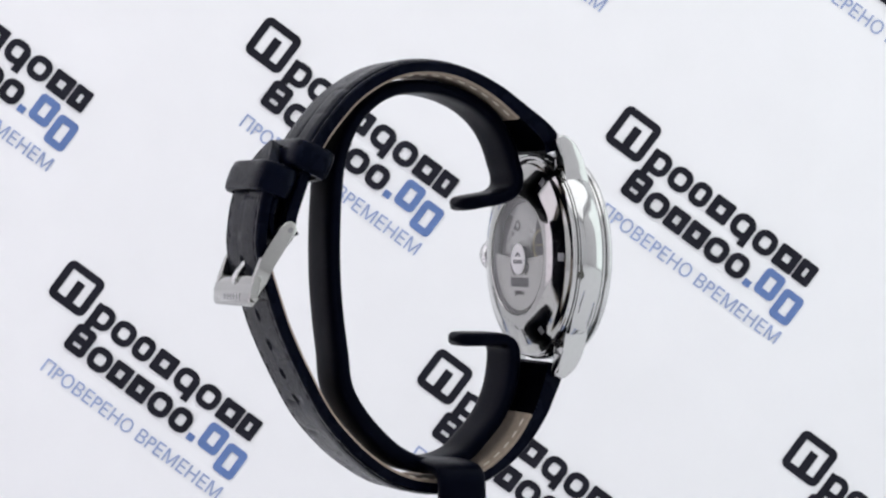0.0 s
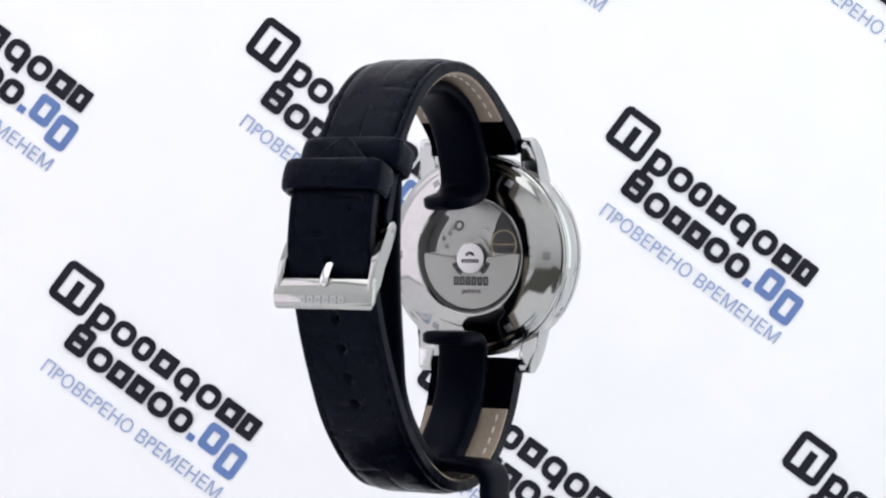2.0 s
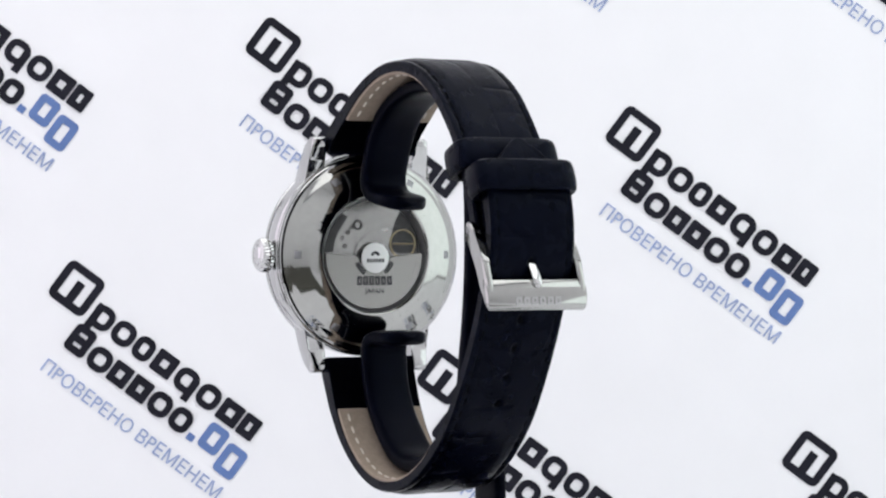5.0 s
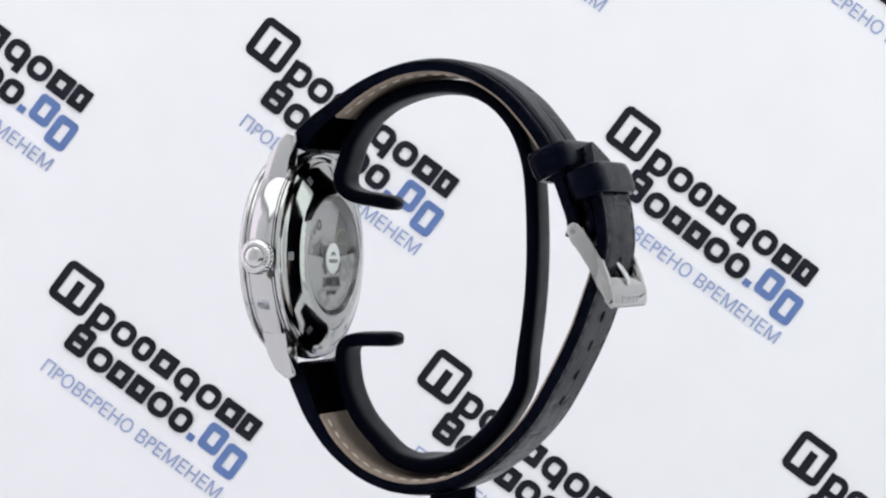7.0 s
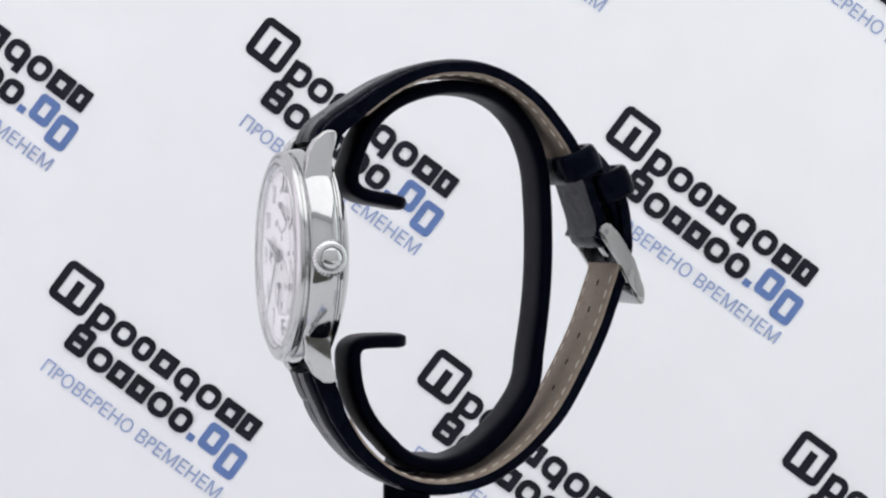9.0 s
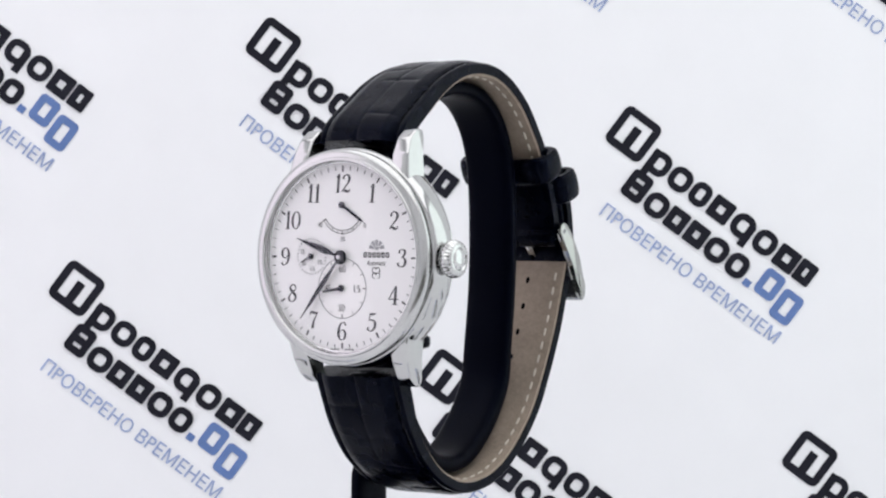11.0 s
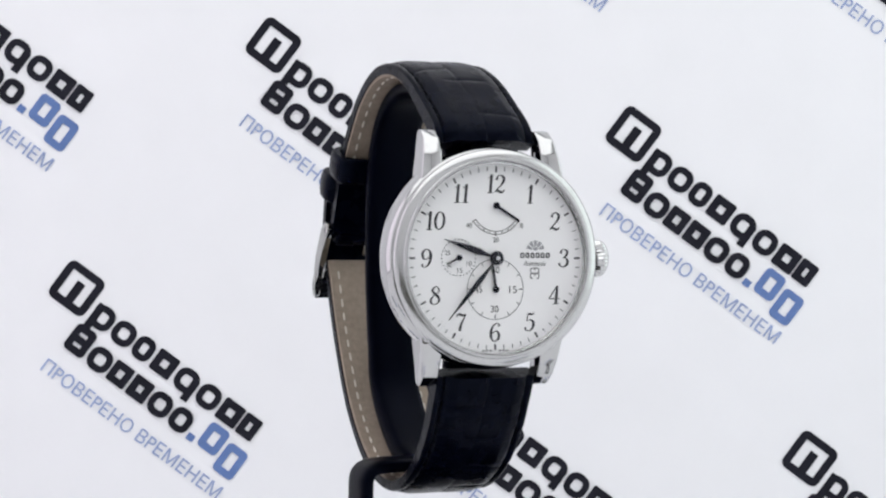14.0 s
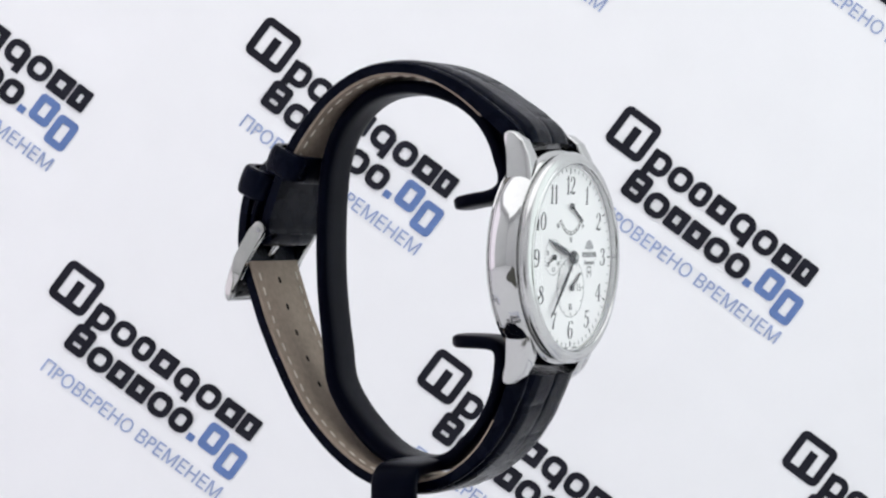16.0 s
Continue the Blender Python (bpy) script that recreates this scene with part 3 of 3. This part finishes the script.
# key notches: slightly raised blocks, darker grey for the shade of a recess
for k in range(6):
    a = radians(60 * k + 90)
    nb = box(-0.8, 0.8, -0.5, 0.05, -0.75, 0.75, 0.1)
    bmesh.ops.rotate(nb, cent=(0, 0, 0), matrix=Matrix.Rotation(0.39, 3, "X"), verts=nb.verts)
    bmesh.ops.translate(nb, vec=(0, -20.62, 16.4), verts=nb.verts)
    bmesh.ops.rotate(nb, cent=(0, 0, 0), matrix=Matrix.Rotation(a, 3, "Y"), verts=nb.verts)
    bmesh.ops.translate(nb, vec=(CX, 0, CZ), verts=nb.verts)
    part("notch", nb, M_DARKSTEEL, back, "square key notch, dark steel block in place of a shaded recess")
move = part("movement", lathe([(0, -21.2), (11.4, -21.2), (11.4, -22.5), (0, -22.5)], (CX, CZ), count=64), M_PLATE, watch, "nickel movement plate behind glass")

# oscillating weight: half disc, hanging down
half = [(CX + 10.6 * math.sin(radians(a)), CZ + 10.6 * math.cos(radians(a))) for a in range(88, 273, 4)] + [(CX - 3.6, CZ - 0.4), (CX - 3.2, CZ - 1.6), (CX, CZ - 2.4), (CX + 3.2, CZ - 1.6), (CX + 3.6, CZ - 0.4)]
rotor = part("rotor", plate(half, -20.6, -20.1, 0.1, 1), M_ROTOR, watch, "half-round oscillating weight")
part("rotor_rim", ring_sector(CX, CZ, 9.3, 10.6, 95, 265, -20.04, -20.5, 40), M_ROTOR, rotor, smooth=False)
part("bearing_cap", lathe([(0, -19.63), (2.95, -19.63), (3.0, -19.66), (3.0, -19.8), (0, -19.8)], (CX, CZ - 0.6), count=48), M_JEWEL, rotor, "round white bearing cap")
# hub coloured dark to give the shadow beside the cap
part("shaded_hub", lathe([(0, -19.8), (1.7, -19.8), (2.3, -20.3), (2.3, -20.95), (0, -20.95)], (CX, CZ - 0.4), count=40), M_DARK, rotor, "bearing hub coloured dark for the shadow under its cap")
# dark patches laid on the weight paint the shade of its cut-outs
for a0, a1 in ((112, 150), (214, 250)):
    part("rotor_cutout_shade", ring_sector(CX, CZ, 3.5, 4.6, a0, a1, -20.085, -20.15, 10), M_DARK, rotor, "dark patch for a shaded cut-out in the weight", smooth=False)
capmark = [ring_sector(CX, CZ - 0.35, 0.5, 1.1, a - 15, a + 15, -19.625, -19.612, 4) for a in (-60, -30, 0, 30, 60)]
capmark += [rounded(CX - 1.95 + 0.66 * k, CX - 1.95 + 0.66 * k + 0.52, CZ - 1.5, CZ - 0.75, 0.06, -19.625, -19.612) for k in range(6)]
part("cap_mark", merge(*capmark), M_DIALINK, rotor, smooth=False)
rot_bars = [rounded(CX - 3.9 + 1.32 * k, CX - 3.9 + 1.32 * k + 1.12, CZ - 6.0, CZ - 4.2, 0.2, -20.08, -20.02, hole=0.45) for k in range(6)]
part("rotor_bars", merge(*rot_bars), M_DIALINK, rotor, "black bars in place of the maker's name", smooth=False)
part("rotor_word", lettering("JAPAN", 1.15, CX, CZ - 7.3, -20.08, -20.02, width=4.2, flip=True, bold=0.01), M_DIALINK, rotor, smooth=False)
for x, z, r, m, name in ((3.2, 5.9, 1.05, M_DARK, "jewel"), (5.3, 4.4, 0.42, M_DARK, "jewel"), (6.6, 3.3, 0.4, M_DARK, "jewel"), (6.0, 1.7, 0.42, M_DARK, "jewel"), (4.6, 5.4, 0.42, M_DARK, "jewel")):
    part(name, lathe([(r * 0.6, -21.3), (r, -21.35), (r, -21.1), (r * 0.6, -21.1)], (CX + x, CZ + z), count=24, closed=True), m, move)
part("balance_wheel", merge(lathe([(2.65, -20.95), (2.9, -20.95), (2.9, -21.15), (2.65, -21.15)], (CX - 6.8, CZ + 2.2), count=48, closed=True),
                            box(CX - 9.3, CX - 4.3, -21.1, -20.95, CZ + 2.1, CZ + 2.3)), M_BRASS, move, "brass balance wheel")
# flat dark plates give the shade of openings that are not cut
gap = [(CX - x, CZ + z) for x, z in ((3.4, 1.0), (5.2, 6.8), (6.4, 8.9), (8.6, 7.0), (10.6, 3.4), (10.9, 0.4), (6.0, 0.3))]
part("balance_gap_shade", plate(gap, -21.28, -21.19), M_DARK, move, "dark plate for the shaded opening round the balance", smooth=False)
gap = [(CX + x, CZ + z) for x, z in ((7.3, 8.4), (9.6, 5.6), (11.0, 2.2), (11.2, 0.2), (8.6, 0.6), (8.0, 3.4), (6.4, 6.0), (5.4, 7.6))]
part("barrel_gap_shade", plate(gap, -21.28, -21.19), M_DARK, move, smooth=False)
for x, z in ((-4.2, 8.0), (0.5, 9.6)):
    part("screw", merge(lathe([(0, -21.5), (0.62, -21.5), (0.68, -21.4), (0.68, -21.1), (0, -21.1)], (CX + x, CZ + z), count=24), box(CX + x - 0.6, CX + x + 0.6, -21.53, -21.45, CZ + z - 0.07, CZ + z + 0.07)), M_PLATE, move)
# dark cone ring stands for the shade inside the window's bore
part("movement_shade_ring", lathe([(10.7, -20.8), (11.38, -19.64), (11.38, -21.2), (10.7, -21.2)], (CX, CZ), count=64, closed=True), M_DARKSTEEL, move, "dark ring painting the shade round the movement")
part("bearing_ring", lathe([(2.9, -20.9), (3.9, -20.9), (3.9, -21.2), (2.9, -21.2)], (CX, CZ), count=48, closed=True), M_PLATE, move)
# engraved ring text, too small to read: bars round the slope
eng = []
for k in range(40):
    a = 40 + 280 * k / 39 if k % 7 else None
    if a is not None:
        e = box(-0.13, 0.13, -0.02, 0.012, -0.32, 0.32)
        bmesh.ops.rotate(e, cent=(0, 0, 0), matrix=Matrix.Rotation(0.2, 3, "X"), verts=e.verts)
        bmesh.ops.translate(e, vec=(0, -19.5, 13.3), verts=e.verts)
        bmesh.ops.rotate(e, cent=(0, 0, 0), matrix=Matrix.Rotation(radians(a), 3, "Y"), verts=e.verts)
        bmesh.ops.translate(e, vec=(CX, 0, CZ), verts=e.verts)
        eng.append(e)
part("engraved_bars", merge(*eng), M_BACK, back, "engraved ring of small marks", smooth=False)

# ---- leather strap ----
UPPER = [(-24.6, 15.4), (-23.8, 17.6), (-21.8, 19.9), (-16.9, 23.4), (-11.6, 26.9), (-6.3, 29.4), (-1.1, 30.9), (4.2, 31.3), (9.5, 30.6), (14.8, 28.4), (20.1, 24.6),
         (25.0, 19.0), (27.6, 15.0), (29.6, 10.6), (31.3, 6.0), (32.6, 2.2), (32.9, -0.6), (32.3, -2.3)]
LOWER = [(-25.4, -27.0), (-24.6, -29.3), (-23.2, -32.5), (-21.1, -36.8), (-16.9, -42.4), (-11.6, -46.7), (-6.3, -49.2), (-1.1, -50.2), (4.2, -49.9), (9.5, -48.5),
         (14.8, -45.6), (20.1, -41.2), (25.3, -35.2), (30.2, -26.6), (33.4, -19.9), (35.0, -15.7), (36.1, -12.5), (37.3, -9.0), (38.2, -5.2), (38.4, -1.5),
         (37.6, 4.5), (35.8, 9.8), (34.2, 13.3), (32.5, 16.1)]


def strap(name, pts, w0, w1, thick0, thick1, lining_from, lining_to, tip, label, crease_seed, holes=()):
    step = 0.25
    path = spline(pts, step)
    nrm = normals(path, (3, -9))
    n = len(path)
    rnd = random.Random(crease_seed)
    # cross creases of the embossed hide, at uneven distances
    cross, s = [], 6.0
    while s < n * step:
        cross.append((s, rnd.uniform(-0.4, 0.4), rnd.uniform(0.1, 0.23), rnd.choice((-4.6, -3.8, 3.8, 4.6, 1.0))))
        s += rnd.uniform(5.5, 12.5)
    K = 76
    rings, axis = [], []
    for i, (q, m) in enumerate(zip(path, nrm)):
        s, d = i / (n - 1), i * step
        hw = w0 + (w1 - w0) * min(1, s * 1.4)
        th = thick1 + (thick0 - thick1) * max(0.0, 1 - d / 26) ** 1.3
        left = (n - 1 - i) * step
        if tip and left < 9:
            hw *= max(0.1, ((left + 0.4) / 9.4) ** 0.72)
        x0 = CX - 2.2 * min(1.0, s * (1.0 if not tip else 1.15))
        plain = min(1.0, max(0.12, (left - 52) / 24)) if tip else 1.0
        pad = (0.55 + 0.6 * max(0, 1 - d / 30)) * min(1, left / 6) * plain
        ring = []
        for j in range(K + 1):
            a = -1 + 2 * j / K
            u = a * hw
            edge = hw - abs(u)
            h = pad * min(1, max(0, (edge - 1.6) / 2.2)) ** 0.6
            h -= 0.35 * max(0, 1 - edge / 0.5) ** 2
            h -= 0.26 * plain * math.exp(-((edge - 1.5) / 0.3) ** 2)
            inner = min(1, max(0, (edge - 1.7) / 0.8))
            for cs, slope, depth, side in cross:
                off = d - cs - slope * u * 0.3 - 0.02 * u * u * math.sin(cs)
                if abs(off) < 1.5:
                    h -= depth * (0.6 * math.exp(-(off / 0.26) ** 2) + 0.6 * math.exp(-(off / 0.8) ** 2)) * inner * min(1, max(0, (4.8 - abs(u - side)) / 2.2))
            mid = 0.25 * math.sin(d * 0.13 + crease_seed)
            h -= (0.22 * math.exp(-((u - mid) / 0.24) ** 2) + 0.12 * math.exp(-((u - mid) / 0.8) ** 2)) * (0.55 + 0.45 * math.sin(d * 0.16 + crease_seed)) * inner * plain
            for dh in holes:
                if abs(d - dh) < 2.5:
                    rr = math.hypot(u / 0.75, (d - dh) / 1.0)
                    h += 0.05 * math.exp(-((rr - 1.5) / 0.4) ** 2) - 0.5 * math.exp(-rr ** 3)
            h += 0.03 * noise.noise(Vector((u * 0.3, d * 0.3, crease_seed)))
            ring.append((x0 + u, q[0] + m[0] * (h - 0.1), q[1] + m[1] * (h - 0.1)))
        for j in range(K, -1, -4):
            a = -1 + 2 * j / K
            u = a * hw
            ring.append((x0 + u, q[0] - m[0] * (th - 0.1), q[1] - m[1] * (th - 0.1)))
        rings.append(ring)
        axis.append((x0, q, m, hw, th, d))
    ob = part(name, skin(rings), M_LEATHER, watch, label)
    # matt skin added against grazing reflections on the black end, then the beige lining
    rows = []
    for x0, q, m, hw, th, d in axis:
        if 0.4 <= d < lining_from - 0.1:
            w = hw - 0.1
            y0, y1 = th - 0.14, th - 0.02
            rows.append([(x0 - w, q[0] - m[0] * y0, q[1] - m[1] * y0), (x0 + w, q[0] - m[0] * y0, q[1] - m[1] * y0),
                         (x0 + w, q[0] - m[0] * y1, q[1] - m[1] * y1), (x0 - w, q[0] - m[0] * y1, q[1] - m[1] * y1)])
    part("matt_end_skin", skin(rows), M_MATT, ob, "matt black skin added on the strap end against reflections")
    rows = []
    for x0, q, m, hw, th, d in axis:
        if lining_from <= d <= lining_to:
            w = hw - 0.25
            y0, y1 = th - 0.12, th + 0.35
            rows.append([(x0 - w, q[0] - m[0] * y0, q[1] - m[1] * y0), (x0 + w, q[0] - m[0] * y0, q[1] - m[1] * y0),
                         (x0 + w - 0.15, q[0] - m[0] * y1, q[1] - m[1] * y1), (x0 - w + 0.15, q[0] - m[0] * y1, q[1] - m[1] * y1)])
    part("lining", skin(rows), M_LINING, ob, "beige suede lining")

    def stitch_row(depth, mat, first, last, title, gap, inset=1.5):
        bits, nxt = [], first
        for k in range(len(axis) - 8):
            x0, q, m, hw, th, d = axis[k]
            if d < nxt or d > last:
                continue
            x1, q1, m1, hw1, th1, d1 = axis[min(k + 7, len(axis) - 1)]
            nxt = d + gap
            for sd in (-1, 1):
                o0, o1 = (depth(th), depth(th1))
                a = Vector((x0 + sd * (hw - inset), q[0] - m[0] * o0, q[1] - m[1] * o0))
                b = Vector((x1 + sd * (hw1 - inset), q1[0] - m1[0] * o1, q1[1] - m1[1] * o1))
                t, up = (b - a).normalized(), Vector((0, m[0], m[1]))
                w = Vector((1, 0, 0))
                bits.append(skin([[tuple(c + w * (0.24 * f) * math.cos(r) + up * 0.2 * f * math.sin(r)) for r in (0.3, 1.35, 2.4, 3.45, 4.5, 5.5)]
                                  for c, f in ((a, 0.4), (a + (b - a) * 0.2, 1.0), (a + (b - a) * 0.8, 1.0), (b, 0.4))]))
        part("stitching", merge(*bits), mat, ob, title, kind="stuff")
    stitch_row(lambda th: 0.22, M_THREAD, 5.0, axis[-1][5] - (10 if tip else 4), "black edge stitching", 2.6)
    stitch_row(lambda th: th + 0.37, M_PALETHREAD, lining_from + 1.2, lining_to - 2, "cream stitching on the lining", 3.0, 2.1)
    return ob, axis


def reach(pts, z, y_min):
    """How far along a strap path it first passes the height z beyond y_min."""
    path = spline(pts, 0.5)
    return 0.5 * min(range(len(path)), key=lambda i: abs(path[i][1] - z) + (100 if path[i][0] < y_min else 0))


HOLES = (-6.3, -11.6, -16.6, -22.0, -27.2, -32.2)
upper, _ = strap("strap_upper", UPPER, 9.5, 8.7, 4.0, 2.3, 11.5, reach(UPPER, 13.5, 20), False, "black embossed leather strap half with buckle", 3)
lower, low_axis = strap("strap_lower", LOWER, 9.5, 8.6, 4.0, 2.2, 11.5, reach(LOWER, -7.5, 20), True, "black embossed leather strap half with holes", 8,
                        [reach(LOWER, z, 20) for z in HOLES])
# punched holes: solid dark plugs stand for their inner shade, through both faces
for z_hole in HOLES:
    x0, q, m, hw, th, d = min((r for r in low_axis if r[1][0] > 20), key=lambda r: abs(r[1][1] - z_hole))
    tang = Vector((-m[1], m[0]))
    ringv = []
    for off, r in ((-0.2, 0.5), (-th - 0.4, 0.55)):
        ringv.append([(x0 + r * 0.75 * math.cos(a), q[0] + m[0] * off + tang[0] * r * 1.25 * math.sin(a), q[1] + m[1] * off + tang[1] * r * 1.25 * math.sin(a))
                      for a in [2 * math.pi * k / 16 for k in range(16)]])
    part("punched_hole_plug", skin(ringv), M_THREAD, lower, "dark plug for the shade in a punched buckle hole")


# keeper loops round both layers
def keeper(cy, cz, tilt, deep, high, wide, cx, label):
    rows = []
    for hgt, grow in ((-high / 2, -0.45), (-high / 2 + 0.35, -0.1), (-high / 4, 0.1), (0, 0.16), (high / 4, 0.1), (high / 2 - 0.35, -0.1), (high / 2, -0.45)):
        for_out = []
        for k in range(40):
            a = 2 * math.pi * k / 40
            u = math.copysign(abs(math.cos(a)) ** 0.52, math.cos(a)) * (wide / 2 + grow)
            v = math.copysign(abs(math.sin(a)) ** 0.52, math.sin(a)) * (deep / 2 + grow) + 0.2 * math.sin(3 * a)
            for_out.append((u, v, hgt))
        rows.append(for_out)
    for hgt, grow in ((high / 2, -1.3), (-high / 2, -1.3)):
        rows.append([(math.copysign(abs(math.cos(2 * math.pi * k / 40)) ** 0.52, math.cos(2 * math.pi * k / 40)) * (wide / 2 + grow),
                      math.copysign(abs(math.sin(2 * math.pi * k / 40)) ** 0.52, math.sin(2 * math.pi * k / 40)) * (deep / 2 + grow), hgt) for k in range(40)])
    bm = skin(rows + [rows[0]], closed_ends=False)
    bmesh.ops.remove_doubles(bm, verts=bm.verts, dist=1e-4)
    bmesh.ops.rotate(bm, cent=(0, 0, 0), matrix=Matrix.Rotation(radians(tilt), 3, "X"), verts=bm.verts)
    bmesh.ops.translate(bm, vec=(cx, cy, cz), verts=bm.verts)
    part("keeper_loop", bm, M_LEATHER, watch, label)


keeper(27.4, 12.2, 24, 8.8, 5.4, 20.8, 0.0, "loose black leather keeper loop")
keeper(34.4, 8.4, 22, 7.6, 5.8, 20.4, 0.0, "black leather keeper loop")

# ---- buckle ----
BX = -0.4
BAR = [(37.8, -9.0), (38.5, -8.95), (39.1, -9.4), (39.65, -10.6), (40.0, -11.9), (40.15, -13.0), (40.1, -13.9), (39.85, -14.5), (39.4, -14.7), (38.9, -13.5), (38.2, -11.2)]
ARM = [(31.2, 0.5), (32.2, 1.05), (33.3, 0.75), (34.4, -0.5), (36.2, -3.1), (38.0, -6.0), (39.3, -9.0), (40.0, -12.0), (40.0, -14.0), (39.3, -14.5),
       (38.3, -13.2), (37.2, -10.3), (35.4, -7.3), (33.6, -4.6), (31.7, -2.3), (30.9, -0.8)]
frame_bm = merge(extrude_side(BAR, BX - 10.15, BX + 10.15, 0.28, 2), extrude_side(ARM, BX - 10.1, BX - 8.8, 0.35, 2), extrude_side(ARM, BX + 8.8, BX + 10.1, 0.35, 2))
for w in frame_bm.verts:                  # the lower corners are rounded
    limit = 10.15 - 0.22 * max(0.0, -12.9 - w.co.z) ** 1.6
    w.co.x = BX + max(-limit, min(limit, w.co.x - BX))
buckle = part("buckle", frame_bm, M_BACK, watch, "polished steel tang buckle")
part("buckle_fold", band([(32.6, 8.0), (34.4, 4.2), (35.2, 1.0), (34.6, -1.6), (33.2, -2.9), (31.9, -2.6), (31.3, -1.0)], lambda s: 8.0, lambda s: 1.9, lambda s: BX, centre=(28, 0), step=0.4, power=4),
     M_LEATHER, upper, "leather fold round the buckle bar")
part("spring_bar", lathe([(0, BX - 8.7), (0.7, BX - 8.7), (0.7, BX + 8.7), (0, BX + 8.7)], (32.3, -0.7), axis="x", count=16), M_STEEL, buckle)
for sd in (-1, 1):
    part("buckle_rivet", lathe([(0, BX + sd * 10.14), (0.48, BX + sd * 10.14), (0.48, BX + sd * 9.6), (0, BX + sd * 9.6)], (32.3, -0.7), axis="x", count=20), M_DARKSTEEL, buckle)
part("tongue", band([(33.0, -1.2), (35.5, -4.5), (37.9, -7.4), (39.2, -9.3), (39.6, -10.8)], lambda s: 0.95, lambda s: 1.3, lambda s: BX - 0.1, centre=(0, -20), step=0.3, ends=(0.0, 1.2), power=3, count=20), M_STEEL, buckle, "steel buckle tongue")
bk = []
for k in range(6):
    bk.append(rounded(BX - 4.6 + 1.6 * k, BX - 4.6 + 1.6 * k + 1.2, -13.6, -12.2, 0.15, 40.0, 40.2, hole=0.4))
bkm = merge(*bk)
for w in bkm.verts:
    w.co.y += -(w.co.z + 13.0) * 0.05
part("buckle_bars", bkm, M_BRUSH, buckle, "engraved bars in place of the maker's name", smooth=False)


# ---- what moves ----
def motions():
    for thing in (watch, stand):
        walk(thing, [(t, pose(0, 0, H, 0, 0, a)) for t, a in SPIN])
    walk(second_hand, [(t, pose(SXX * MM, (DIAL - 0.3) * MM, SZZ * MM, 0, 30 * t - 69, 0)) for t in range(0, 17, 2)])
    walk(minute_hand, [(t, pose(CX * MM, (DIAL - 0.85) * MM, CZ * MM, 0, 219.6 + 0.5 * (t - 12.8), 0)) for t in (0, 4, 8, 12, 16)])
    walk(hour_hand, [(t, pose(CX * MM, (DIAL - 0.55) * MM, CZ * MM, 0, 288.5 + 0.042 * (t - 12.8), 0)) for t in (0, 8, 16)])


motions()
